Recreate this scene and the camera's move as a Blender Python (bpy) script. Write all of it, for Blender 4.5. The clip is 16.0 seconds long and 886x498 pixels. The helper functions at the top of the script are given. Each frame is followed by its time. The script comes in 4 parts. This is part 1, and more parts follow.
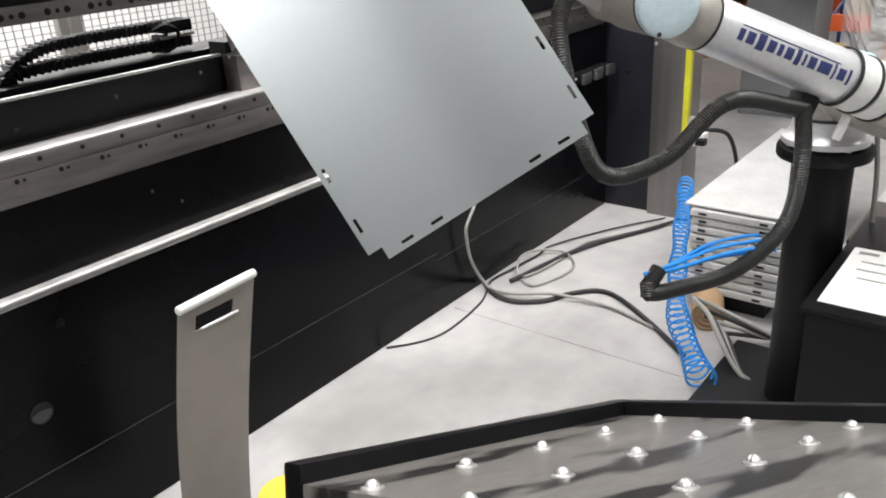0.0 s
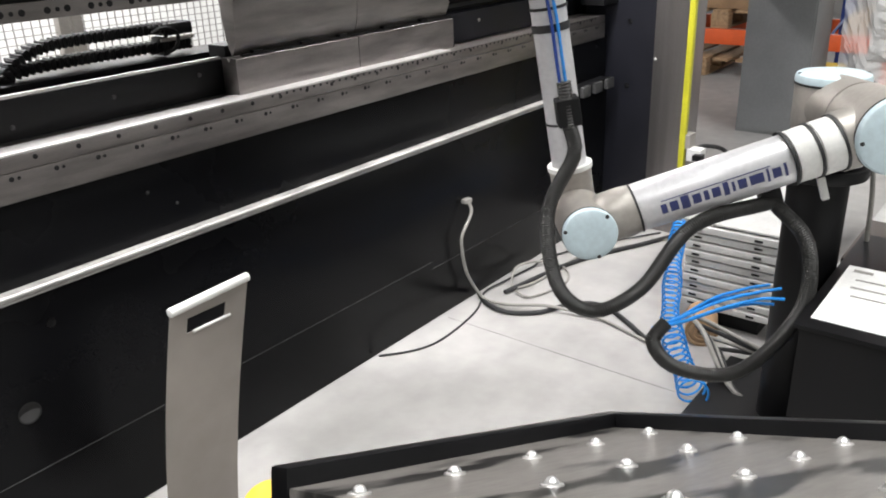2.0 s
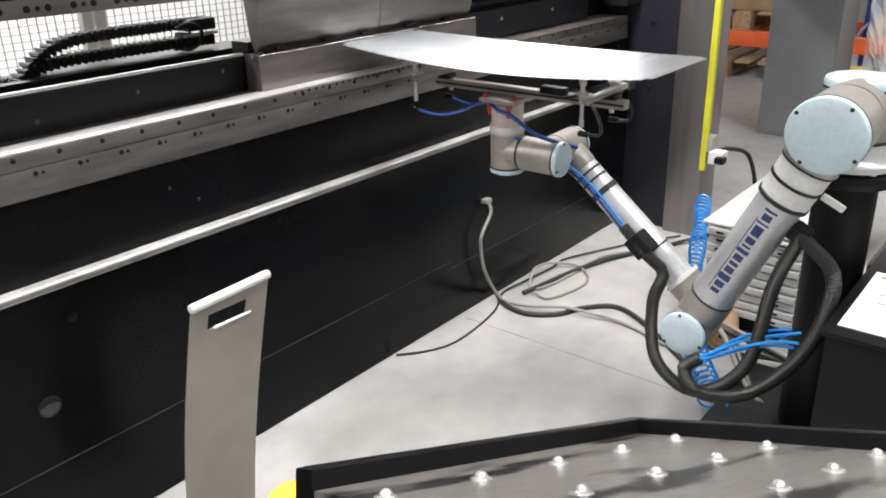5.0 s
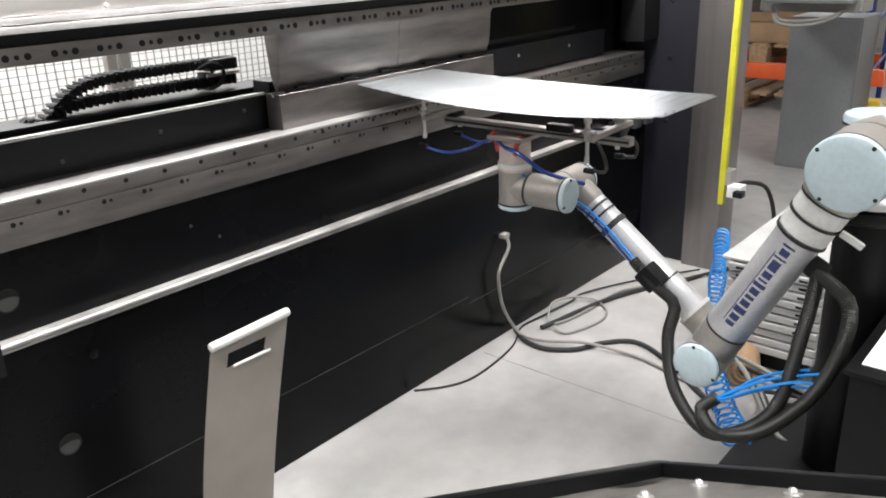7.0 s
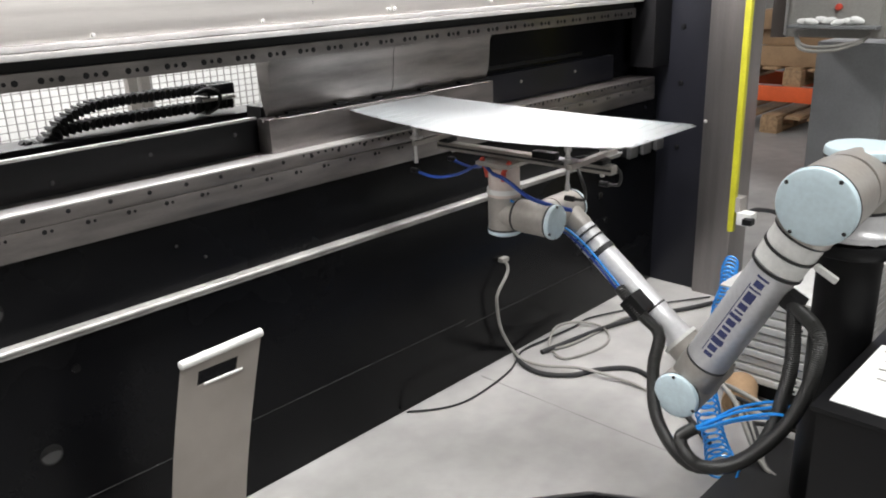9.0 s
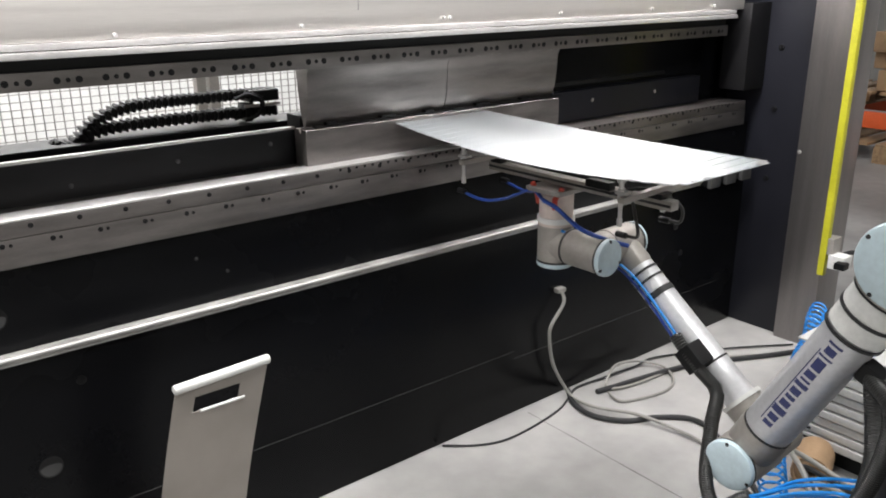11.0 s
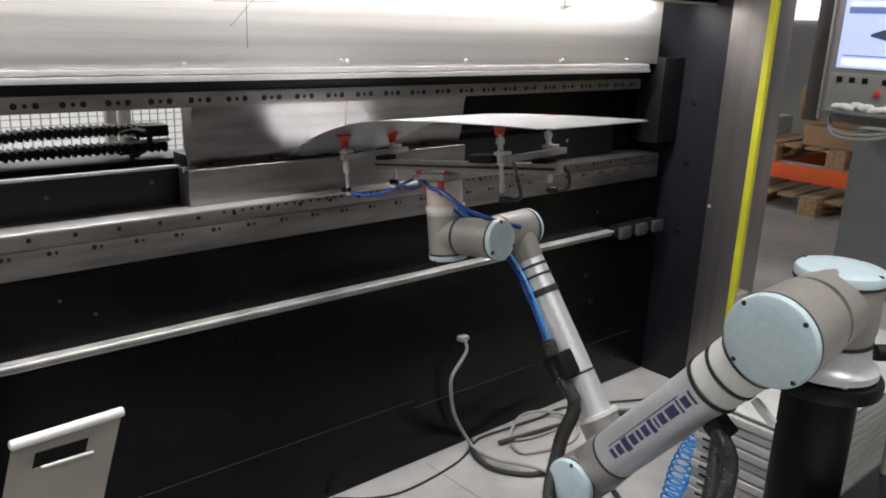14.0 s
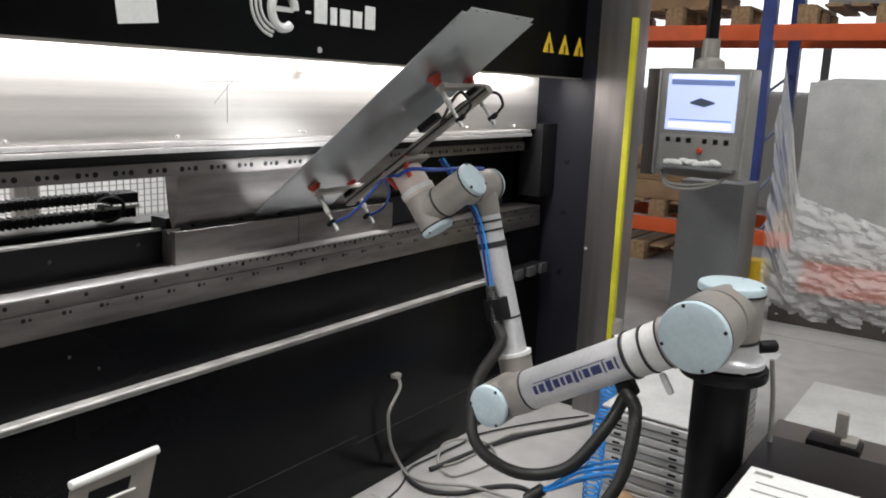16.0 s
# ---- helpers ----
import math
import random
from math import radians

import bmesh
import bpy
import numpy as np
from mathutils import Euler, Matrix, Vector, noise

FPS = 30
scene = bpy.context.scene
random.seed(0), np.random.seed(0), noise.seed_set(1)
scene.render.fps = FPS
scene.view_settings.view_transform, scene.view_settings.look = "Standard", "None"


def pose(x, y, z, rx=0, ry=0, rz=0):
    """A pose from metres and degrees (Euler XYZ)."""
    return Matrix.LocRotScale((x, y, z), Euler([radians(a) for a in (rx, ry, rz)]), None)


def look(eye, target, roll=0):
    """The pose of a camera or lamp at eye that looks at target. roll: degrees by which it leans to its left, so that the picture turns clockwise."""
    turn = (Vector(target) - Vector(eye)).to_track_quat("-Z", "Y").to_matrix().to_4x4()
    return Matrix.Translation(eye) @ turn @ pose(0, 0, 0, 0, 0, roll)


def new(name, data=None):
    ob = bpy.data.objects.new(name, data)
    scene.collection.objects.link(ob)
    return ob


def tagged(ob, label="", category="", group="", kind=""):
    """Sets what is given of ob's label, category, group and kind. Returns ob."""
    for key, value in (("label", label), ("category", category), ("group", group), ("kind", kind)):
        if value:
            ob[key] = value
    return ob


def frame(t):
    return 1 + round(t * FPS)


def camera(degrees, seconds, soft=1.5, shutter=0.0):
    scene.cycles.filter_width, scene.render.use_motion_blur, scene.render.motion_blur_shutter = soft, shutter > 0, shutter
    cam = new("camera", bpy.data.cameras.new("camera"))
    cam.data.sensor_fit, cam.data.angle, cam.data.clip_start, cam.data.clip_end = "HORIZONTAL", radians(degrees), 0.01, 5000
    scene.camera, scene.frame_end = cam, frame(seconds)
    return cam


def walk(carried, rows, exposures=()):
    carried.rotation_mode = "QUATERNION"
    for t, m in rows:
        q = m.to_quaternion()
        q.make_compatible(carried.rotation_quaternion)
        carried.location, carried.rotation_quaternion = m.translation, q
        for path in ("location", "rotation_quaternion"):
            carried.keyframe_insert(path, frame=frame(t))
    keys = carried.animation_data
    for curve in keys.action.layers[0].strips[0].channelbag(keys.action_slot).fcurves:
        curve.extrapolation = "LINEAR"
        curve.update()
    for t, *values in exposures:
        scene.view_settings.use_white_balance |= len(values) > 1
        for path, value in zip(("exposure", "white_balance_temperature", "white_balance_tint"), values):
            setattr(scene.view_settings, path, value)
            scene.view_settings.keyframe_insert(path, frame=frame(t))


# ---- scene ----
cam = camera(57.6, 16.0, soft=1.9)
PATH = [
    (0, (1.0, 0.117, 1.291), (2.425, 1.277, 0.5), -3.6),
    (0.5, (1.005, 0.118, 1.282), (2.428, 1.286, 0.501), -3.7),
    (1, (1.006, 0.114, 1.279), (2.438, 1.277, 0.506), -3.2),
    (1.5, (1.002, 0.117, 1.285), (2.442, 1.271, 0.514), -2.4),
    (2, (1.002, 0.116, 1.285), (2.442, 1.273, 0.518), -2.1),
    (2.5, (0.999, 0.121, 1.286), (2.441, 1.276, 0.519), -2.0),
    (3, (1.0, 0.121, 1.284), (2.44, 1.276, 0.516), -2.2),
    (3.5, (0.999, 0.126, 1.283), (2.435, 1.286, 0.513), -2.3),
    (4, (1.006, 0.124, 1.281), (2.427, 1.3, 0.508), -2.4),
    (4.5, (1.002, 0.13, 1.282), (2.421, 1.309, 0.51), -1.8),
    (7, (1.001, 0.141, 1.3), (2.414, 1.372, 0.602), -2.1),
    (7.5, (1.018, 0.115, 1.311), (2.397, 1.398, 0.641), -3.1),
    (8, (1.053, 0.07, 1.323), (2.412, 1.381, 0.665), -3.1),
    (10.3, (1.165, -0.009, 1.307), (2.482, 1.349, 0.655), 0.1),
    (10.5, (1.19, 0.022, 1.328), (2.481, 1.394, 0.656), 0.4),
    (11, (1.306, 0.038, 1.312), (2.488, 1.523, 0.683), -0.5),
    (11.5, (1.476, 0.023, 1.312), (2.516, 1.628, 0.728), 0.1),
    (12, (1.539, 0.063, 1.325), (2.601, 1.67, 0.788), 0.4),
    (12.5, (1.55, 0.087, 1.337), (2.714, 1.629, 0.819), 0.6),
    (13, (1.558, 0.053, 1.335), (2.782, 1.538, 0.79), 0.8),
    (13.5, (1.532, 0.005, 1.323), (2.781, 1.467, 0.772), 1.5),
    (14, (1.462, -0.014, 1.338), (2.749, 1.415, 0.787), 2.4),
    (14.5, (1.331, 0.022, 1.353), (2.752, 1.316, 0.8), 3.1),
    (15, (1.183, 0.029, 1.345), (2.708, 1.23, 0.863), 2.8),
    (15.5, (1.089, 0.01, 1.365), (2.66, 1.172, 0.941), 2.1),
    (16, (1.004, 0.027, 1.359), (2.605, 1.161, 0.97), 2.3),
]
walk(cam, [(t, look(eye, target, roll)) for t, eye, target, roll in PATH],
     [(0, 0.34), (0.5, -0.05), (1.0, 0.22), (2.0, 0.44), (4.5, 0.50), (7.0, 0.40), (8.0, 0.27), (10.5, 0.2), (11.0, 0.18), (11.5, 0.18), (12.0, 0.0), (13.0, -0.3), (13.5, -0.32), (15, -0.28), (16, -0.24)])

# ---- light and air ----
world = bpy.data.worlds.new("hall_air")
scene.world = world
world.use_nodes = True
world.node_tree.nodes["Background"].inputs[0].default_value = (0.9, 0.95, 1.0, 1)
world.node_tree.nodes["Background"].inputs[1].default_value = 0.13


def area_lamp(name, eye, target, sx, sy, power, colour=(1, 1, 1)):
    data = bpy.data.lights.new(name, "AREA")
    data.shape, data.size, data.size_y, data.energy, data.color = "RECTANGLE", sx, sy, power, colour
    ob = new(name, data)
    ob.matrix_world = look(eye, target)
    return ob


for lx in (-1.2, 2.4, 6.0):
    for ly in (-2.6, 0.6):
        if (lx, ly) != (-1.2, -2.6):
            area_lamp("hall_lamp", (lx, ly, 5.2), (lx, ly, 0), 2.6, 0.7, 42 if lx > 5 else 158, (1.0, 0.998, 0.975))
# Added fill lamp, unseen behind the press, brightens fence and partition.
area_lamp("hall_lamp_back", (2.2, 3.75, 2.55), (2.2, 3.75, 0), 4.0, 0.5, 140, (1.0, 0.985, 1.0))
area_lamp("machine_led", (2.55, 1.60, 1.424), (2.55, 1.665, 1.20), 2.9, 0.03, 30, (1.0, 0.965, 0.97))


# ---- materials ----
def mat(name, colour, rough=0.5, metal=0.0, vary=0.15, scale=8.0, fine=90.0, bump=0.05, stretch=(1, 1, 1), stain=None, coat=0.0, spec=0.5, grain=0.25, edge=(0.32, 0.62)):
    """A surface with broad stains and fine grain on it."""
    m = bpy.data.materials.new(name)
    m.use_nodes = True
    nt = m.node_tree
    n, l = nt.nodes, nt.links
    b = n["Principled BSDF"]
    co = n.new("ShaderNodeTexCoord")
    mp = n.new("ShaderNodeMapping")
    mp.inputs["Scale"].default_value = stretch
    l.new(co.outputs["Object"], mp.inputs["Vector"])
    big = n.new("ShaderNodeTexNoise")
    big.inputs["Scale"].default_value, big.inputs["Detail"].default_value = scale, 5
    l.new(mp.outputs[0], big.inputs["Vector"])
    sm = n.new("ShaderNodeTexNoise")
    sm.inputs["Scale"].default_value, sm.inputs["Detail"].default_value = fine, 3
    l.new(mp.outputs[0], sm.inputs["Vector"])
    ramp = n.new("ShaderNodeValToRGB")
    low = stain or tuple(c * (1 - vary * 1.6) for c in colour)
    ramp.color_ramp.elements[0].position, ramp.color_ramp.elements[1].position = edge
    ramp.color_ramp.elements[0].color = (*low, 1)
    ramp.color_ramp.elements[1].color = (*colour, 1)
    l.new(big.outputs["Fac"], ramp.inputs[0])
    mix = n.new("ShaderNodeMixRGB")
    mix.blend_type = "MULTIPLY"
    mix.inputs[0].default_value = grain
    l.new(ramp.outputs[0], mix.inputs[1])
    l.new(sm.outputs["Fac"], mix.inputs[2])
    gain = n.new("ShaderNodeBrightContrast")
    l.new(mix.outputs[0], gain.inputs[0])
    l.new(gain.outputs[0], b.inputs["Base Color"])
    rr = n.new("ShaderNodeMapRange")
    rr.inputs[3].default_value, rr.inputs[4].default_value = max(0.02, rough - 0.09), min(1, rough + 0.09)
    l.new(big.outputs["Fac"], rr.inputs[0])
    l.new(rr.outputs[0], b.inputs["Roughness"])
    b.inputs["Metallic"].default_value = metal
    b.inputs["Coat Weight"].default_value = coat
    b.inputs["Specular IOR Level"].default_value = spec
    if bump:
        bp = n.new("ShaderNodeBump")
        bp.inputs["Strength"].default_value, bp.inputs["Distance"].default_value = bump, 0.002
        l.new(sm.outputs["Fac"], bp.inputs["Height"])
        l.new(bp.outputs[0], b.inputs["Normal"])
    return m


def glow(name, colour, strength):
    m = bpy.data.materials.new(name)
    m.use_nodes = True
    b = m.node_tree.nodes["Principled BSDF"]
    b.inputs["Base Color"].default_value = (*colour, 1)
    b.inputs["Emission Color"].default_value = (*colour, 1)
    b.inputs["Emission Strength"].default_value = strength
    return m


M_PAINT = mat("dark_machine_paint", (0.0046, 0.0048, 0.0058), 0.25, vary=0.22, scale=2.2, fine=260, bump=0.02, spec=0.12)
M_PAINT2 = mat("slate_machine_paint", (0.0115, 0.012, 0.017), 0.34, vary=0.2, scale=3, fine=240, bump=0.04, spec=0.3)
M_BLACK = mat("black_metal", (0.007, 0.007, 0.008), 0.34, vary=0.25, scale=5, bump=0.04, spec=0.24)
M_SEAM = mat("worn_seam", (0.055, 0.055, 0.056), 0.45, vary=0.3, scale=12)
M_MATTE = mat("matt_black", (0.004, 0.004, 0.005), 0.5, vary=0.3, scale=6, spec=0.3)
M_STEEL = mat("ground_tool_steel", (0.27, 0.25, 0.24), 0.33, 0.88, vary=0.22, scale=6, fine=120, stretch=(1, 1, 6), bump=0.03)
M_BRIGHT = mat("bright_steel_edge", (0.68, 0.67, 0.66), 0.36, 0.75, vary=0.06, scale=12, bump=0)
M_BRUSH = mat("brushed_stainless", (0.62, 0.60, 0.57), 0.38, 0.9, vary=0.10, scale=2.0, fine=60, stretch=(0.35, 1, 22), bump=0.02)
M_SIDE = mat("stainless_post", (0.30, 0.28, 0.275), 0.34, 0.85, vary=0.14, scale=2.5, fine=90, stretch=(8, 8, 0.5), bump=0.02)
M_LIP = mat("worn_aluminium_lip", (0.47, 0.46, 0.445), 0.44, 0.5, vary=0.22, scale=14, bump=0.03)
M_FLOOR = mat("smoothed_concrete", (0.44, 0.43, 0.42), 0.46, vary=0.22, scale=1.7, fine=11, bump=0.04, grain=0.35)
M_SHEET = mat("zinc_sheet", (0.60, 0.635, 0.655), 0.33, 0.93, vary=0.05, scale=4, fine=160, bump=0.0, grain=0.05)
M_STAND = mat("bent_raw_sheet", (0.37, 0.335, 0.305), 0.44, 0.45, vary=0.10, scale=3, fine=14, bump=0.02)
M_JOINT = mat("filled_joint", (0.33, 0.32, 0.31), 0.6, vary=0.3, scale=7)
M_YELLOW = mat("safety_yellow", (0.62, 0.60, 0.03), 0.45, vary=0.12, scale=9)
M_YELLOW2 = mat("amber_yellow", (0.85, 0.56, 0.03), 0.5, vary=0.1, scale=9)
M_ORANGE = mat("rack_orange", (0.78, 0.115, 0.02), 0.45, vary=0.12, scale=6)
M_BLUE = mat("rack_blue", (0.03, 0.06, 0.26), 0.45, vary=0.15, scale=6)
M_CAB = mat("cabinet_grey", (0.20, 0.205, 0.21), 0.42, vary=0.14, scale=3)
M_CAB2 = mat("console_beige", (0.40, 0.39, 0.365), 0.36, 0.35, vary=0.08, scale=5)
M_ALU = mat("anodised_tube", (0.76, 0.76, 0.78), 0.36, 0.4, vary=0.06, scale=7, stretch=(1, 1, 1), bump=0.015)
M_CAST = mat("grey_casting", (0.40, 0.375, 0.345), 0.42, 0.35, vary=0.08, scale=9, bump=0.03)
M_CAP = mat("pale_blue_cap", (0.60, 0.73, 0.79), 0.34, vary=0.05, scale=6, bump=0.01)
M_RING = mat("rubber_seal", (0.02, 0.02, 0.022), 0.6, vary=0.2, scale=20)
M_HOSE = mat("corrugated_plastic", (0.022, 0.022, 0.021), 0.42, vary=0.2, scale=30)
M_TUBE = mat("blue_air_tube", (0.025, 0.31, 0.88), 0.3, vary=0.1, scale=20, coat=0.3)
M_TUBE2 = mat("dark_blue_tube", (0.02, 0.07, 0.36), 0.35, vary=0.1, scale=20)
M_INK = mat("navy_print", (0.035, 0.045, 0.16), 0.5, vary=0.1, scale=30)
M_RED = mat("red_rubber", (0.62, 0.07, 0.04), 0.5, vary=0.15, scale=30)
M_FOAM = mat("pale_foam_wrap", (0.72, 0.62, 0.56), 0.6, vary=0.08, scale=18)
M_CABLE = mat("grey_cable", (0.30, 0.29, 0.27), 0.5, vary=0.12, scale=20)
M_WHITE = mat("white_plastic", (0.80, 0.80, 0.78), 0.45, vary=0.05, scale=8)
M_PAPER = mat("paper", (0.86, 0.86, 0.85), 0.8, vary=0.03, scale=6)
M_WOOD = mat("pallet_wood", (0.42, 0.27, 0.15), 0.75, vary=0.25, scale=5, fine=60, stretch=(1, 8, 8), bump=0.15)
M_CARD = mat("cardboard", (0.36, 0.23, 0.13), 0.8, vary=0.2, scale=6)
M_TRAY = mat("tray_grey", (0.58, 0.58, 0.57), 0.5, 0.2, vary=0.1, scale=8)
M_TABLE = mat("scuffed_black_table", (0.25, 0.235, 0.22), 0.34, 0.2, vary=0.35, scale=4.0, fine=45, stain=(0.03, 0.029, 0.028), bump=0.06, stretch=(0.8, 2.8, 1), edge=(0.415, 0.475), grain=0.55)
M_BALL = mat("polished_ball", (0.93, 0.93, 0.93), 0.3, 0.85, vary=0.03, scale=20, bump=0)
M_BROWN = mat("dark_bench_top", (0.075, 0.062, 0.055), 0.36, vary=0.2, scale=5)
M_WALL = mat("hall_wall", (0.62, 0.62, 0.60), 0.8, vary=0.06, scale=1.0)
M_PANELW = mat("hall_ceiling", (0.45, 0.46, 0.47), 0.8, vary=0.06, scale=1.0)
M_WINDOW = glow("bright_roof_light", (0.95, 0.97, 1.0), 1.6)
M_LED = glow("led_strip", (1.0, 0.98, 0.95), 9)
M_SCREEN = glow("lit_screen", (0.50, 0.58, 0.88), 0.85)
M_SCRDARK = glow("screen_dark_shape", (0.06, 0.08, 0.12), 0.3)
M_SCRBAR = glow("screen_bar", (0.16, 0.22, 0.45), 0.5)
M_SCRWHITE = glow("screen_white", (0.85, 0.88, 0.95), 0.9)


# ---- mesh helpers ----
def box(bm, x0, x1, y0, y1, z0, z1, bevel=0.0, m=None):
    made = bmesh.ops.create_cube(bm, size=1)["verts"]
    for v in made:
        v.co = Vector((x0 + (v.co.x + 0.5) * (x1 - x0), y0 + (v.co.y + 0.5) * (y1 - y0), z0 + (v.co.z + 0.5) * (z1 - z0)))
    if bevel:
        edges = {e for v in made for e in v.link_edges}
        made = bmesh.ops.bevel(bm, geom=list(edges), offset=bevel, segments=2, affect="EDGES", profile=0.7)["verts"]
    if m:
        bmesh.ops.transform(bm, matrix=m, verts=made)
    return bm


def turned(bm, p, axis, profile, seg=32):
    """A body turned about an axis from p: profile holds (distance along the axis, radius)."""
    axis = Vector(axis).normalized()
    side = axis.orthogonal().normalized()
    up = axis.cross(side)
    rings = []
    for d, r in profile:
        c = Vector(p) + axis * d
        if r < 1e-6:
            rings.append([bm.verts.new(c)])
        else:
            rings.append([bm.verts.new(c + r * (math.cos(2 * math.pi * i / seg) * side + math.sin(2 * math.pi * i / seg) * up)) for i in range(seg)])
    for a, b in zip(rings, rings[1:]):
        for i in range(seg):
            j = (i + 1) % seg
            if len(a) == 1 and len(b) > 1:
                bm.faces.new((a[0], b[j], b[i]))
            elif len(b) == 1 and len(a) > 1:
                bm.faces.new((a[i], a[j], b[0]))
            elif len(a) > 1:
                bm.faces.new((a[i], a[j], b[j], b[i]))
    return bm


def drum(bm, p, axis, a, b, r, edge=0.004, seg=32):
    """A closed cylinder with rounded rims."""
    return turned(bm, p, axis, [(a, 0), (a, r - edge), (a + edge * 0.3, r - edge * 0.3), (a + edge, r), (b - edge, r), (b - edge * 0.3, r - edge * 0.3), (b, r - edge), (b, 0)], seg)


def swept(bm, points, r, seg=10, wave=0.0, pitch=0.0):
    """A round tube along points; wave and pitch give it ribs."""
    pts = [Vector(p) for p in points]
    prev = None
    rings = []
    side = None
    for i, p in enumerate(pts):
        d = (pts[min(i + 1, len(pts) - 1)] - pts[max(i - 1, 0)]).normalized()
        side = d.orthogonal().normalized() if side is None else (side - d * side.dot(d)).normalized()
        up = d.cross(side)
        rr = r * (1 + (wave if i % 2 else -wave))
        rings.append([bm.verts.new(p + rr * (math.cos(2 * math.pi * k / seg) * side + math.sin(2 * math.pi * k / seg) * up)) for k in range(seg)])
    for a, b in zip(rings, rings[1:]):
        for k in range(seg):
            bm.faces.new((a[k], a[(k + 1) % seg], b[(k + 1) % seg], b[k]))
    bm.faces.new(rings[0][::-1])
    bm.faces.new(rings[-1])
    return bm


def spline(ctrl, n):
    """n + 1 points on a smooth curve through the control points."""
    c = [Vector(p) for p in ctrl]
    c = [c[0] * 2 - c[1]] + c + [c[-1] * 2 - c[-2]]
    out = []
    for i in range(n + 1):
        u = i / n * (len(c) - 3)
        k = min(int(u), len(c) - 4)
        u -= k
        p0, p1, p2, p3 = c[k:k + 4]
        out.append(0.5 * ((2 * p1) + (p2 - p0) * u + (2 * p0 - 5 * p1 + 4 * p2 - p3) * u * u + (3 * p1 - p0 - 3 * p2 + p3) * u ** 3))
    return out


def even(points, n):
    """The same curve with n + 1 points at even distances."""
    acc = [0.0]
    for a, b in zip(points, points[1:]):
        acc.append(acc[-1] + (b - a).length)
    out, k = [], 0
    for i in range(n + 1):
        s = acc[-1] * i / n
        while k < len(points) - 2 and acc[k + 1] < s:
            k += 1
        u = (s - acc[k]) / max(1e-9, acc[k + 1] - acc[k])
        out.append(points[k].lerp(points[k + 1], u))
    return out


def pierced(bm, xs, ys, holes, z0, z1):
    """A plate between two heights with rectangular holes (x0, x1, y0, y1) through it."""
    gx = sorted({*xs, *(v for h in holes for v in h[:2])})
    gy = sorted({*ys, *(v for h in holes for v in h[2:])})
    solid = {}
    for i in range(len(gx) - 1):
        for j in range(len(gy) - 1):
            cx, cy = (gx[i] + gx[i + 1]) / 2, (gy[j] + gy[j + 1]) / 2
            solid[i, j] = not any(h[0] < cx < h[1] and h[2] < cy < h[3] for h in holes)
    grid = {}

    def vert(i, j, z):
        if (i, j, z) not in grid:
            grid[i, j, z] = bm.verts.new((gx[i], gy[j], z))
        return grid[i, j, z]
    for (i, j), on in solid.items():
        if not on:
            continue
        bm.faces.new((vert(i, j, z1), vert(i + 1, j, z1), vert(i + 1, j + 1, z1), vert(i, j + 1, z1)))
        bm.faces.new((vert(i, j, z0), vert(i, j + 1, z0), vert(i + 1, j + 1, z0), vert(i + 1, j, z0)))
        for (di, dj, a, b) in ((-1, 0, (0, 1), (0, 0)), (1, 0, (1, 0), (1, 1)), (0, -1, (0, 0), (1, 0)), (0, 1, (1, 1), (0, 1))):
            if not solid.get((i + di, j + dj), False):
                p, q = (i + a[0], j + a[1]), (i + b[0], j + b[1])
                bm.faces.new((vert(*p, z0), vert(*q, z0), vert(*q, z1), vert(*p, z1)))
    return bm


def mesh_of(name, bm, material):
    bmesh.ops.recalc_face_normals(bm, faces=bm.faces)
    me = bpy.data.meshes.new(name)
    bm.to_mesh(me)
    bm.free()
    me.materials.append(material)
    for p in me.polygons:
        p.use_smooth = True
    me.set_sharp_from_angle(angle=radians(35))
    return me


def part(name, bm, material, parent, label=""):
    ob = new(name, mesh_of(name, bm, material))
    ob.parent = parent
    return tagged(ob, label)


def thing(name, label, category, at=None, group="", kind=""):
    ob = new(name)
    ob.empty_display_size = 0.1
    if at is not None:
        ob.matrix_world = at
    return tagged(ob, label, category, group, kind)


def single(name, bm, material, label="", category="", kind="", group=""):
    ob = new(name, mesh_of(name, bm, material))
    return tagged(ob, label, category, group, kind)


def B():
    return bmesh.new()


# ---- the hall ----
def hall():
    single("floor", box(B(), -6, 12, -7, 7, -0.2, 0.0), M_FLOOR, "light grey smoothed concrete floor with faint joints", "floor", "structure")
    for a, b, c, d in ((-6, 12, 7, 7.2), (-6, 12, -7.2, -7)):
        single("wall_" + ("north" if c > 0 else "south"), box(B(), a, b, c, d, 0, 6), M_WALL, "pale plastered hall wall", "wall", "structure")
    for x in (-0.06, 2.94, 5.94):
        single("floor_joint", box(B(), x - 0.0016, x + 0.0016, -7, 1.66, 0.0, 0.0008), M_JOINT, "thin dark joint in the concrete floor", "floor joint", "structure")
    single("wall_west", box(B(), -6.2, -6, -7.2, 7.2, 0, 6), M_WALL, "pale plastered hall wall", "wall", "structure")
    single("wall_east", box(B(), 12, 12.2, -7.2, 7.2, 0, 6), M_WALL, "pale plastered hall wall", "wall", "structure")
    single("ceiling", box(B(), -6.2, 12.2, -7.2, 7.2, 6, 6.2), M_PANELW, "grey sheet metal hall ceiling", "ceiling", "structure")
    win = thing("window_1", "bright translucent window band in the far hall wall", "window", kind="structure")
    for i in range(5):
        y0 = -2.6 + i * 1.6
        part("pane", box(B(), 11.97, 11.995, y0, y0 + 1.5, 1.5, 3.2), M_WINDOW, win)
        part("window_frame", box(B(), 11.95, 12.0, y0 + 1.5, y0 + 1.6, 1.45, 3.25, 0.004), M_CAB, win)


hall()


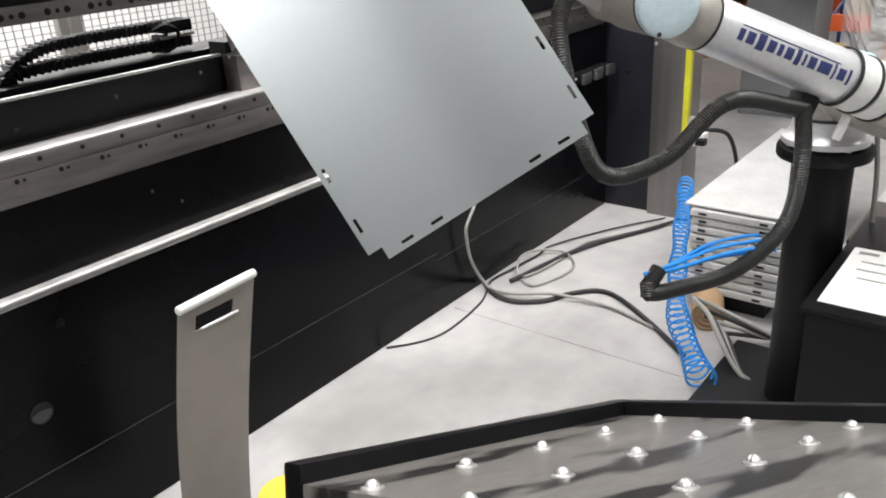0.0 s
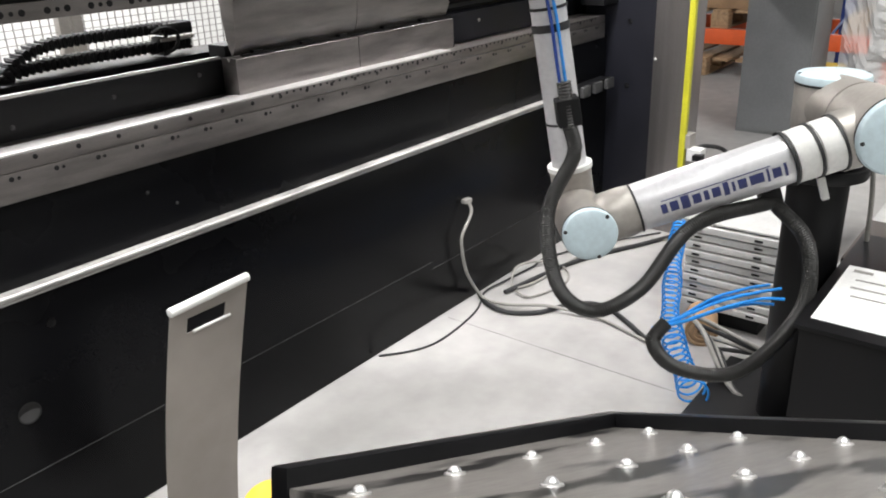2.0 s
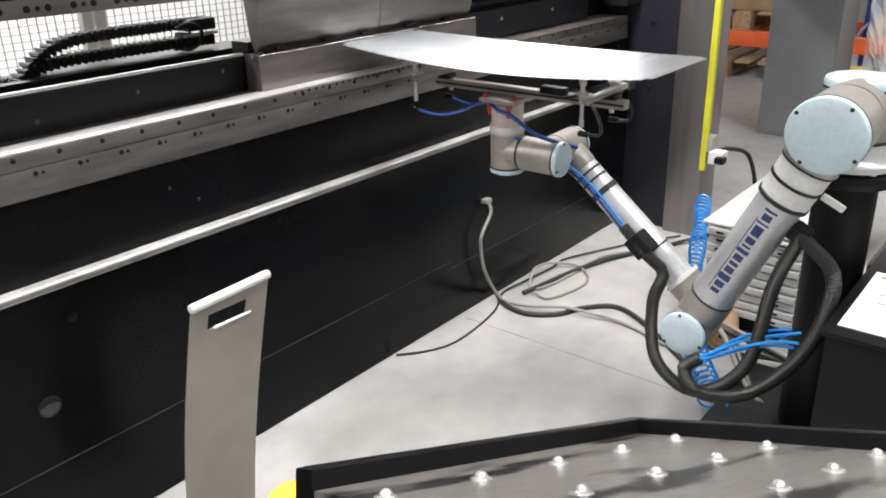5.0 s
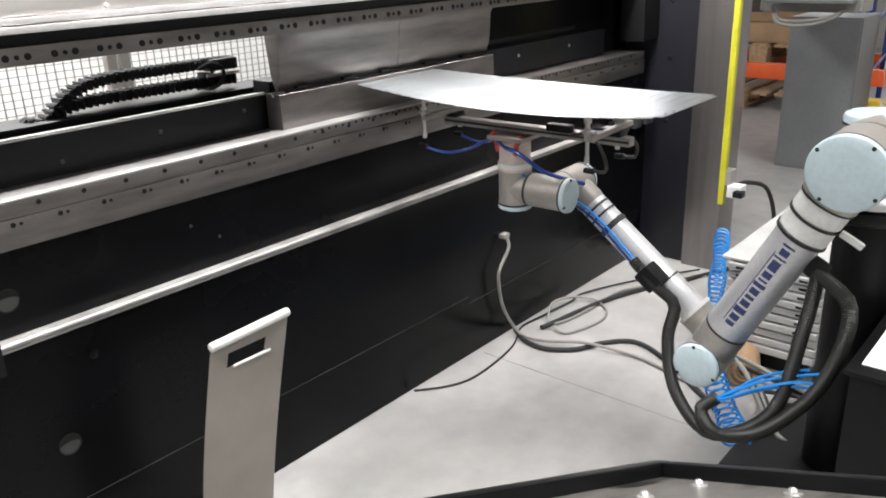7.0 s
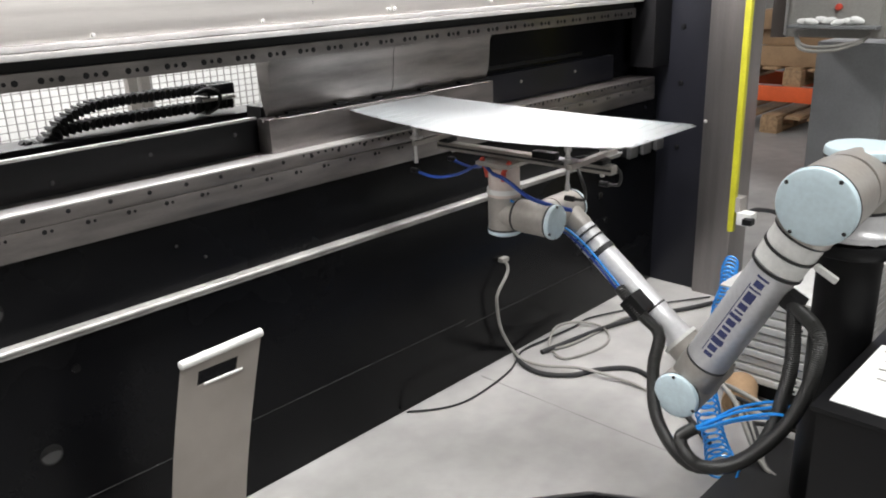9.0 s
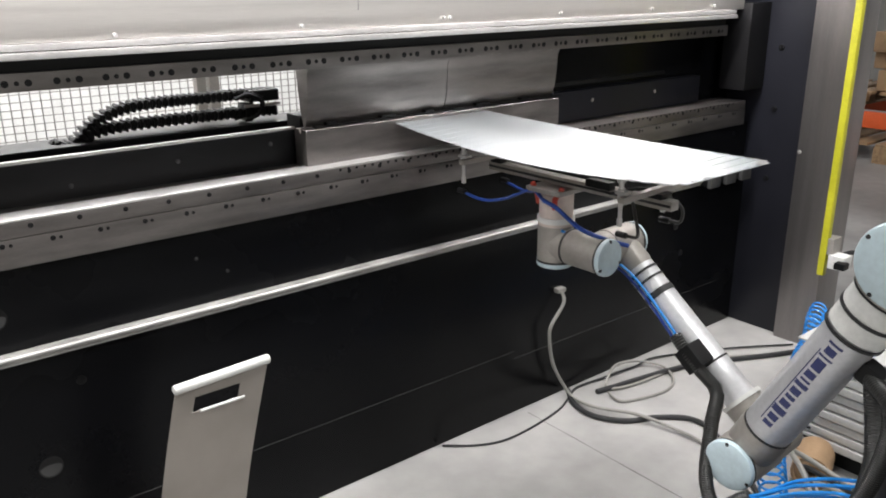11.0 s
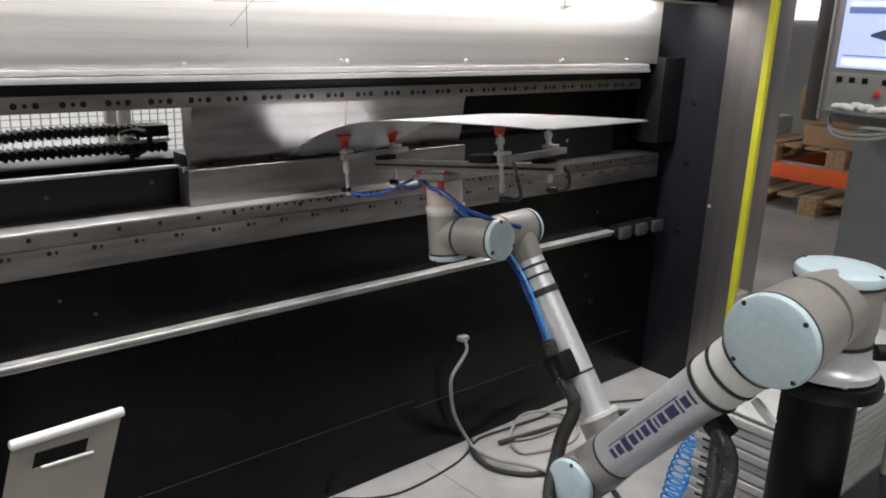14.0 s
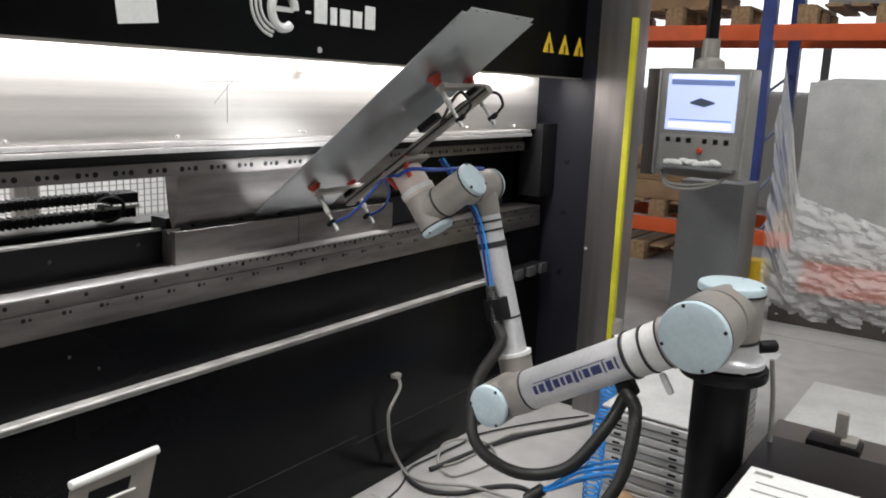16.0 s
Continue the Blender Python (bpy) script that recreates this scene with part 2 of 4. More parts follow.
# ---- press brake ----
X0, X1 = -0.4, 4.11


def press_brake():
    pb = thing("press_brake", "large dark grey press brake with steel tooling", "press brake")
    bed = part("bed", box(B(), X0, X1, 1.69, 2.05, 0.0, 0.605, 0.004), M_PAINT, pb, "dark grey painted lower bed panel")
    for z, a, b in ((0.215, 1.2, 2.9), (0.19, 2.9, 4.0)):
        part("seam", box(B(), a, b, 1.6890, 1.691, z, z + 0.0016), M_SEAM, bed, "thin weld seam")
    for x, z, r in ((1.655, 0.532, 0.010), (3.732, 0.361, 0.012), (3.69, 0.47, 0.013)):
        part("bolt", drum(B(), (x, 1.69, z), (0, -1, 0), -0.002, 0.004, r, 0.001, 16), M_BLACK, bed)
    # Lifting holes as flat black discs; a pale half disc paints the light inside.
    for x, z in ((1.57, 0.357), (1.52, 0.70)):
        y = 1.69 if z < 0.6 else 1.70
        hole = part("grip_hole", turned(B(), (x, y, z), (0, -1, 0), [(0.0012, 0.025), (0.0016, 0.0235), (0.0006, 0.022), (0.0006, 0)], 28), M_MATTE, bed, "round black disc standing in for a dark lifting hole")
        bm = B()
        vs = [bm.verts.new((x + 0.0215 * math.cos(a), y - 0.0011, z + 0.0215 * math.sin(a))) for a in [math.pi + math.pi * i / 12 for i in range(13)]]
        vs += [bm.verts.new((x + 0.0205 * math.cos(a), y - 0.0011, z - 0.001 + 0.007 * math.sin(a))) for a in [math.pi * i / 8 for i in range(1, 8)]]
        bm.faces.new(vs)
        part("liner", bm, M_SEAM, hole, "pale patch for the light low in the hole")
    part("upper_bed", box(B(), X0, X1, 1.70, 2.0, 0.606, 0.80, 0.003), M_PAINT, pb, "dark grey painted upper bed panel")
    for x, z in ((1.93, 0.735), (2.0, 0.69), (3.735, 0.70)):
        part("bolt", drum(B(), (x, 1.70, z), (0, -1, 0), -0.002, 0.003, 0.004, 0.001, 12), M_SEAM, pb)
    lip = part("lip", B_lip(), M_LIP, pb, "worn aluminium guide rail along the bed")
    clip = part("rail_stop", box(B(), 1.455, 1.475, 1.650, 1.69, 0.575, 0.65, 0.003), M_BLACK, lip)
    part("rail_carriage", box(B(), 3.80, 4.06, 1.648, 1.698, 0.604, 0.640, 0.004), M_BLACK, lip)
    for x in (3.80, 3.90, 4.0):
        part("carriage_block", box(B(), x, x + 0.06, 1.632, 1.6475, 0.600, 0.642, 0.004), M_SEAM, lip)
    # die holder: two ground strips with screws
    die = part("die_holder", box(B(), X0, 4.05, 1.680, 1.80, 0.80, 0.8565, 0.0015), M_STEEL, pb, "ground steel die holder strip with screw holes")
    part("holder_top", box(B(), X0, 4.05, 1.682, 1.80, 0.8578, 0.888, 0.002), M_STEEL, pb, "ground steel upper die holder strip")
    part("holder_edge", box(B(), X0, 3.03, 1.684, 1.75, 0.8885, 0.8925, 0.001), M_BRIGHT, pb, "bright ground edge")
    screw = drum(B(), (0, 0, 0), (0, -1, 0), -0.003, 0.0012, 0.0052, 0.0006, 12)
    me = mesh_of("screw", screw, M_MATTE)
    small = mesh_of("screw_small", drum(B(), (0, 0, 0), (0, -1, 0), -0.003, 0.0012, 0.0036, 0.0006, 10), M_MATTE)
    x = X0 + 0.05
    k = 0
    while x < 4.0:
        for dx, z, use in ((0, 0.846, me), (0.0145, 0.8455, small), (0.0545, 0.878, me)):
            ob = new("screw", use)
            ob.parent = die
            ob.location = (1.6445 + (x - X0 - 0.05) - 22 * 0.0895 + dx, 1.680 if z < 0.86 else 1.682, z)
            if not X0 + 0.02 < ob.location.x < 4.02:
                bpy.data.objects.remove(ob)
        x += 0.0895
        k += 1
    x = 2.30
    while x < 3.98:
        ob = new("screw", small)
        ob.parent = die
        ob.location = (x, 1.682, 0.8835)
        x += 0.0235
    # lower tool and the dark bar beside it
    part("die", die_profile(2.238, 2.665), M_STEEL, pb, "tall ground steel lower tool")
    part("die", die_profile(2.667, 3.102), M_STEEL, pb, "tall ground steel lower tool")
    part("backgauge_bar", box(B(), X0, 3.106, 1.80, 1.86, 0.84, 0.972, 0.003), M_BLACK, pb, "black backgauge beam")
    part("bar_edge", box(B(), X0, 2.25, 1.802, 1.815, 0.9725, 0.979, 0.001), M_BRIGHT, pb)
    # Black strip laid on the die so that the tool gap shows dark.
    part("die_cover", box(B(), 2.27, 3.10, 1.736, 1.750, 0.9795, 0.9845, 0.001), M_MATTE, pb, "black strip put in for the shade of the tool gap")
    # Bar added behind the gap; its black stands in for the dark rear.
    part("gauge_stop", box(B(), 2.26, 3.104, 1.795, 1.86, 0.9725, 1.004, 0.003), M_MATTE, pb, "black strip added behind the tool gap for its shade")
    for x, w in ((2.30, 0.03), (2.46, 0.045), (2.60, 0.03), (2.78, 0.05), (2.95, 0.03)):
        part("gauge_finger", box(B(), x, x + w, 1.733, 1.749, 0.985, 0.992, 0.002), M_MATTE, pb)
    for x, z in ((1.72, 0.915), (1.95, 0.935), (2.18, 0.945)):
        part("bolt", drum(B(), (x, 1.80, z), (0, -1, 0), -0.002, 0.003, 0.005, 0.001, 12), M_SEAM, pb)
    part("rear_panel", box(B(), 3.108, X1 - 0.002, 1.80, 1.86, 0.84, 1.30, 0.003), M_PAINT, pb, "dark rear cover panel beside the tooling")
    part("cover_slot", box(B(), 3.12, 3.70, 1.792, 1.80, 1.000, 1.012, 0.002), M_MATTE, pb)
    part("cover_step", box(B(), 3.108, 3.88, 1.770, 1.80, 0.89, 0.985, 0.003), M_PAINT2, pb)
    for x in (3.30, 3.62):
        part("bolt", drum(B(), (x, 1.77, 0.95), (0, -1, 0), -0.002, 0.003, 0.006, 0.001, 12), M_CAST, pb)
    # upper tool, clamp and ram
    part("punch", punch_profile(2.250, 2.672), M_STEEL, pb, "ground steel upper tool")
    part("punch", punch_profile(2.674, 3.090), M_STEEL, pb, "ground steel upper tool")
    clamp = part("clamp_strip", box(B(), X0, 3.90, 1.690, 1.79, 1.126, 1.160, 0.002), M_STEEL, pb, "steel clamping strip with a row of screws")
    x = X0 + 0.04
    i = 0
    while x < 3.88:
        ob = new("screw", small if i % 3 == 1 else me)
        ob.parent = clamp
        ob.location = (x, 1.690, 1.142)
        ob.scale = (1.3, 1, 1.3)
        x += (0.020, 0.020, 0.0495)[i % 3]
        i += 1
    # Matt black filler: the shade of the gap is put into its colour.
    part("clamp_gap", box(B(), X0, 3.90, 1.70, 1.79, 1.160, 1.184, 0), M_MATTE, pb)
    part("ram_rail", box(B(), X0, 3.92, 1.668, 1.79, 1.184, 1.197, 0.003), M_BRIGHT, pb, "bright round-edged ram rail")
    part("ram_rail", box(B(), X0, 3.92, 1.674, 1.79, 1.199, 1.211, 0.003), M_BRIGHT, pb, "bright round-edged ram rail")
    ram = part("ram_panel", box(B(), X0, 3.98, 1.685, 1.79, 1.212, 1.50, 0.002), M_BRUSH, pb, "brushed stainless ram panel lit from above")
    for x, z in ((1.813, 1.216), (2.22, 1.217), (2.625, 1.222), (2.645, 1.222), (3.05, 1.222), (3.463, 1.222), (3.796, 1.224)):
        part("stud", drum(B(), (x, 1.685, z + 0.004), (0, -1, 0), 0, 0.007, 0.0045, 0.001, 12), M_BRIGHT, ram)
    # small engraved drawing of axes
    for a, b in (((-0.065, 0.03), (0.065, 0.034)), ((0, 0.05), (0, -0.055)), ((-0.035, -0.015), (0.03, 0.05))):
        p, q = Vector((2.372 + a[0] * 1.2, 1.6848, 1.318 + a[1] * 1.2)), Vector((2.372 + b[0] * 1.2, 1.6848, 1.318 + b[1] * 1.2))
        part("axis_mark", swept(B(), [p, q], 0.0006, 6), M_SEAM, ram)
    for x in (2.633, 3.473):
        part("lamp_bracket", box(B(), x - 0.022, x + 0.022, 1.655, 1.684, 1.388, 1.418, 0.003), M_CAST, ram)
    hood = part("hood", hood_profile(), M_PAINT, pb, "dark overhanging upper cover")
    part("led_strip", box(B(), 1.1, 3.98, 1.592, 1.612, 1.428, 1.436, 0.002), M_LED, hood, "white lit strip under the cover")
    part("hood_edge", box(B(), X0, X1, 1.556, 1.59, 1.418, 1.426, 0.002), M_CAST, hood)
    part("stud", drum(B(), (2.567, 1.555, 1.446), (0, -1, 0), -0.001, 0.005, 0.008, 0.002, 14), M_BRIGHT, hood)
    paper = B()
    box(paper, -0.048, 0.048, 1.5515, 1.5525, 0.0, 0.135, 0, Matrix.Translation((2.035, 0, 1.468)) @ Matrix.Rotation(radians(-6), 4, "Y"))
    part("taped_paper", paper, M_PAPER, hood, "white paper sheet taped to the cover")
    emblem(hood)
    for i in range(3):
        bm = B()
        c = 3.80 + i * 0.128
        vs = [bm.verts.new((c + dx, 1.5535 - e, 1.512 + dz)) for e in (0, 0.002) for dx, dz in ((-0.042, 0), (0.042, 0), (0, 0.075))]
        bm.faces.new(vs[:3]); bm.faces.new(vs[3:])
        for a, b in ((0, 1), (1, 2), (2, 0)):
            bm.faces.new((vs[a], vs[b], vs[b + 3], vs[a + 3]))
        tri = part("warning_sign", bm, M_YELLOW2, hood, "yellow triangular warning sticker")
        part("symbol", box(B(), c - 0.006, c + 0.006, 1.5495, 1.551, 1.513, 1.546, 0.001), M_MATTE, tri)
    # side frame, stainless post, light curtain
    part("side_frame", box(B(), 4.112, 4.50, 1.482, 2.4, 0.0, 2.6, 0.006), M_PAINT2, pb, "slate painted side frame")
    part("side_guard", box(B(), 3.985, 4.110, 1.655, 1.76, 0.93, 1.235, 0.006), M_MATTE, pb, "black guide cover at the side frame")
    for z in (0.60, 0.86, 1.08):
        part("bolt", drum(B(), (4.112, 1.60, z), (-1, 0, 0), -0.002, 0.006, 0.010, 0.002, 14), M_MATTE, pb)
    post = part("side_post", box(B(), 4.085, 4.24, 1.335, 1.480, 0.0, 2.6, 0.005), M_SIDE, pb, "stainless side post")
    part("bolt", drum(B(), (4.085, 1.470, 0.722), (-1, 0, 0), -0.002, 0.005, 0.007, 0.002, 14), M_BRIGHT, post)
    part("light_curtain", box(B(), 4.056, 4.080, 1.310, 1.334, 0.30, 1.66, 0.004), M_YELLOW, pb, "yellow light curtain strip")


def B_lip():
    bm = B()
    box(bm, X0, 3.80, 1.674, 1.700, 0.607, 0.612, 0.001)
    turned(bm, (X0, 1.671, 0.622), (1, 0, 0), [(0, 0), (0, 0.0055), (4.2, 0.0055), (4.2, 0)], 18)
    box(bm, X0, 3.80, 1.673, 1.699, 0.6125, 0.626, 0.002)
    return bm


def prism(x0, x1, outline):
    bm = B()
    a = [bm.verts.new((x0, y, z)) for y, z in outline]
    b = [bm.verts.new((x1, y, z)) for y, z in outline]
    bm.faces.new(a[::-1])
    bm.faces.new(b)
    for i in range(len(a)):
        j = (i + 1) % len(a)
        bm.faces.new((a[i], a[j], b[j], b[i]))
    bmesh.ops.recalc_face_normals(bm, faces=bm.faces)
    return bm


def die_profile(x0, x1):
    return prism(x0, x1, [(1.728, 0.8885), (1.728, 0.9775), (1.7295, 0.979), (1.748, 0.979), (1.755, 0.968), (1.762, 0.979), (1.782, 0.979), (1.784, 0.8885)])


def punch_profile(x0, x1):
    return prism(x0, x1, [(1.752, 0.984), (1.757, 0.984), (1.770, 1.02), (1.782, 1.125), (1.722, 1.125), (1.722, 1.118), (1.728, 1.108), (1.731, 1.06), (1.736, 1.02), (1.744, 0.998)])


def hood_profile():
    return prism(X0, X1, [(1.554, 1.428), (1.560, 1.419), (1.590, 1.419), (1.590, 1.438), (1.684, 1.438), (1.684, 1.52), (1.80, 1.52), (1.80, 2.6), (1.554, 2.6)])


def emblem(parent):
    """The maker's sign as plain shapes: a ring, arcs and a row of bars."""
    bm = B()
    for k, r in enumerate((0.046, 0.056, 0.066, 0.076)):
        pts = [(2.425 - (0.004 * k) + r * math.cos(a), 1.5525, 1.545 + r * math.sin(a)) for a in [math.pi * (0.95 + 0.5 * i / 14) for i in range(15)]]
        if k:
            swept(bm, pts, 0.0038, 6)
    part("emblem_arc", bm, M_WHITE, parent, "white curved lines of a maker's sign")
    ring = B()
    pts = [(2.437 + 0.038 * math.cos(a), 1.5525, 1.535 + 0.045 * math.sin(a)) for a in [2 * math.pi * i / 28 for i in range(25)]]
    swept(ring, pts, 0.012, 8)
    box(ring, 2.402, 2.472, 1.551, 1.5535, 1.53, 1.542)
    part("emblem_ring", ring, M_WHITE, parent, "white round mark of a maker's sign")
    x = 2.515
    for w in (0.018, 0.046, 0.024, 0.038, 0.036, 0.042):
        h = 0.008 if w < 0.02 else (0.062 if w > 0.04 else 0.044)
        part("emblem_bar", box(B(), x, x + w, 1.551, 1.5535, 1.513 if h > 0.01 else 1.533, 1.513 + h if h > 0.01 else 1.54, 0.0008), M_WHITE, parent)
        x += w + 0.013


press_brake()


def rear_area():
    """Seen under the ram: a mesh fence and a cable chain."""
    fence = thing("mesh_fence", "white wire mesh fence panels on square posts", "fence")
    wires = B()
    for i in range(130):
        x = 0.6 + i * 0.034
        box(wires, x - 0.0018, x + 0.0018, 3.198, 3.202, 0.3, 1.8)
    for i in range(55):
        z = 0.3 + i * 0.027
        box(wires, 0.6, 5.0, 3.202, 3.206, z - 0.0015, z + 0.0015)
    tagged(part("wire_mesh", wires, M_CABLE, fence, "thin grey wire mesh"), kind="stuff")
    for x in (1.1, 2.585, 2.64, 4.1):
        part("post", box(B(), x - 0.02, x + 0.02, 3.18, 3.22, 0, 2.05, 0.003), M_CAST, fence)
    single("rear_partition", box(B(), -1.5, 6.0, 4.3, 4.4, 0, 2.6), M_WHITE, "white partition wall behind the machine", "partition", "structure")
    chain = thing("cable_chain", "black cable chain with looped hoses behind the tooling", "cable chain")
    for dz, dx in ((0.0, 0.0), (-0.045, -0.06)):
        pts = even(spline([(1.80 + dx, 2.0, 0.975), (1.83 + dx, 2.0, 1.005 + dz), (1.92 + dx, 2.0, 1.038 + dz), (2.15, 2.0, 1.042 + dz), (2.30, 2.0, 1.040 + dz)], 60), 34)
        for k, (p, q) in enumerate(zip(pts, pts[1:])):
            d = (q - p)
            m = Matrix.Translation((p + q) / 2) @ d.to_track_quat("X", "Z").to_matrix().to_4x4()
            h = 0.011 if k % 2 else 0.0085
            bm = box(B(), -d.length * 0.36, d.length * 0.36, -0.021, 0.021, -h, h, 0.002, m)
            box(bm, -d.length * 0.16, d.length * 0.16, -0.024, 0.024, -0.013, 0.013, 0.002, m)
            box(bm, -d.length * 0.6, d.length * 0.6, -0.012, 0.012, -0.005, 0.005, 0, m)
            part("chain_link", bm, M_MATTE, chain)
    head = part("chain_head", box(B(), 2.215, 2.30, 1.97, 2.03, 1.022, 1.052, 0.006), M_MATTE, chain)
    part("head_bracket", box(B(), 2.20, 2.30, 1.965, 1.972, 1.010, 1.018, 0.002), M_CAST, head)
    part("head_leg", box(B(), 2.205, 2.222, 1.97, 2.02, 0.975, 1.02, 0.003), M_MATTE, head)
    for dy, dx in ((0, 0), (0.02, 0.014), (0.035, -0.012)):
        part("loop_hose", swept(B(), spline([(2.17 + dx, 1.955 + dy, 1.036), (2.20 + dx, 1.945 + dy, 1.046), (2.235 + dx, 1.945 + dy, 1.028), (2.225 + dx, 1.945 + dy, 0.995), (2.19 + dx, 1.95 + dy, 0.982)], 26), 0.0045, 8), M_MATTE, chain)
    part("chain_bed", box(B(), 1.4, 2.5, 1.94, 2.06, 0.955, 0.972, 0.002), M_BLACK, chain)


rear_area()


# ---- in front of the press ----
def standing_sheet():
    st = thing("formed_sheet", "raw bowed sheet metal strip with rolled top edge and hand slot", "sheet metal")
    # bowed strip: built flat with a slot, then bowed along its height
    bm = pierced(B(), [-0.093, 0.093] + [-0.093 + 0.0186 * i for i in range(1, 10)], [0.015 * i for i in range(0, 41)], [(-0.052, 0.040, 0.548, 0.577)], -0.0012, 0.0012)
    for v in bm.verts:
        x, h, d = v.co
        u = min(1, h / 0.6)
        lean = 0.085 * (1 - u) + 0.030 * math.sin(math.pi * u)
        v.co = Vector((1.838 - lean + x * (0.90 + 0.10 * u), 1.385 + d + 0.03 * (1 - u) - 0.02 * math.sin(math.pi * u), h))
    strip = part("strip", bm, M_STAND, st)
    part("rolled_edge", drum(B(), (1.74, 1.378, 0.606), (1, 0.06, 0), 0, 0.198, 0.0095, 0.003, 18), M_WHITE, st, "pale rolled top edge")
    # The lip is white to carry the reflection on the raw metal fold.
    part("slot_lip", drum(B(), (1.786, 1.3815, 0.5465), (1, 0.0, 0), 0, 0.090, 0.0032, 0.001, 12), M_WHITE, st, "folded lip under the hand slot, its reflection painted pale")
    part("foot", box(B(), 1.67, 1.84, 1.38, 1.50, 0.0, 0.004, 0.001), M_STAND, st)


standing_sheet()


def ball_table():
    """An inclined squaring table; its corner points to the press."""
    n = Vector((0.375, 0.310, 0.874)).normalized()
    u = Vector((0.118, -0.021, -0.043)).normalized()
    v = n.cross(u).normalized()
    o = Vector((1.419, 0.56, 0.805))
    m = Matrix(((u.x, v.x, n.x, o.x), (u.y, v.y, n.y, o.y), (u.z, v.z, n.z, o.z), (0, 0, 0, 1)))
    tb = thing("ball_table", "inclined scuffed black ball transfer table with a raised rim", "table", m)
    a0, a1, b0, b1 = -0.02, 0.545, -0.66, 0.085
    part("top", box(B(), a0, a1, b0, b1, -0.030, -0.010, 0.003), M_TABLE, tb, "scuffed glossy black table plate")
    part("rim", box(B(), a0 - 0.002, a1 + 0.03, b1, b1 + 0.03, -0.030, 0.010, 0.006), M_BLACK, tb, "black rim strip")
    part("rim", box(B(), a1, a1 + 0.03, b0, b1 - 0.001, -0.030, 0.010, 0.006), M_BLACK, tb, "black rim strip")
    ball = mesh_of("ball", turned(B(), (0, 0, 0), (0, 0, 1), [(-0.0072 * math.cos(math.pi * i / 10), 0.0072 * math.sin(math.pi * i / 10)) for i in range(11)], 16), M_BALL)
    cup = mesh_of("ball_cup", turned(B(), (0, 0, 0), (0, 0, 1), [(-0.0052, 0.0118), (-0.0030, 0.0112), (-0.0018, 0.0088), (-0.0045, 0.007)], 24), M_BRIGHT)
    for i in range(5):
        for j in range(6):
            c = new("ball_cup", cup)
            c.parent = tb
            c.location = (i * 0.125, -j * 0.125, -0.0055)
            s = new("ball", ball)
            s.parent = c
            s.location = (0, 0, -0.0030)
    for x, y in ((a0 + 0.05, b1 - 0.05), (a1 - 0.05, b1 - 0.05), (a0 + 0.05, b0 + 0.05), (a1 - 0.05, b0 + 0.05)):
        p = m @ Vector((x, y, -0.03))
        inv = m.inverted()
        leg = B()
        box(leg, p.x - 0.02, p.x + 0.02, p.y - 0.02, p.y + 0.02, 0.0, p.z + 0.005, 0.003, None)
        bmesh.ops.transform(leg, matrix=inv, verts=leg.verts)
        part("leg", leg, M_BLACK, tb)
    yb = B()
    drum(yb, (1.452, 0.735, 0.64), (-0.2, 0.05, 1), 0, 0.052, 0.030, 0.012, 24)
    bmesh.ops.transform(yb, matrix=m.inverted(), verts=yb.verts)
    part("corner_guard", yb, M_YELLOW2, tb, "yellow corner guard")


ball_table()


def pedestal():
    pd = thing("robot_pedestal", "black steel column pedestal with a round mounting flange", "pedestal", pose(2.956, 0.549, 0.0118))
    part("base_plate", box(B(), -0.22, 0.22, -0.22, 0.22, -0.0118, 0.02, 0.004), M_MATTE, pd)
    part("column", drum(B(), (0, 0, 0), (0, 0, 1), 0.02, 0.682, 0.068, 0.004, 40), M_MATTE, pd, "matt black round column")
    part("flange", drum(B(), (0, 0, 0), (0, 0, 1), 0.683, 0.7155, 0.105, 0.008, 40), M_MATTE, pd, "dark round mounting flange")
    for k in range(4):
        a = math.pi / 4 + k * math.pi / 2
        part("bolt", drum(B(), (0.088 * math.cos(a), 0.088 * math.sin(a), 0.7165), (0, 0, 1), 0, 0.008, 0.008, 0.002, 12), M_BRIGHT, pd)
    part("cable", swept(B(), spline([(0.09, -0.09, 0.72), (0.11, -0.10, 0.60), (0.10, -0.11, 0.40), (0.12, -0.12, 0.2), (0.13, -0.14, 0.02)], 24), 0.006, 8), M_CABLE, pd, "thin grey cable")


pedestal()


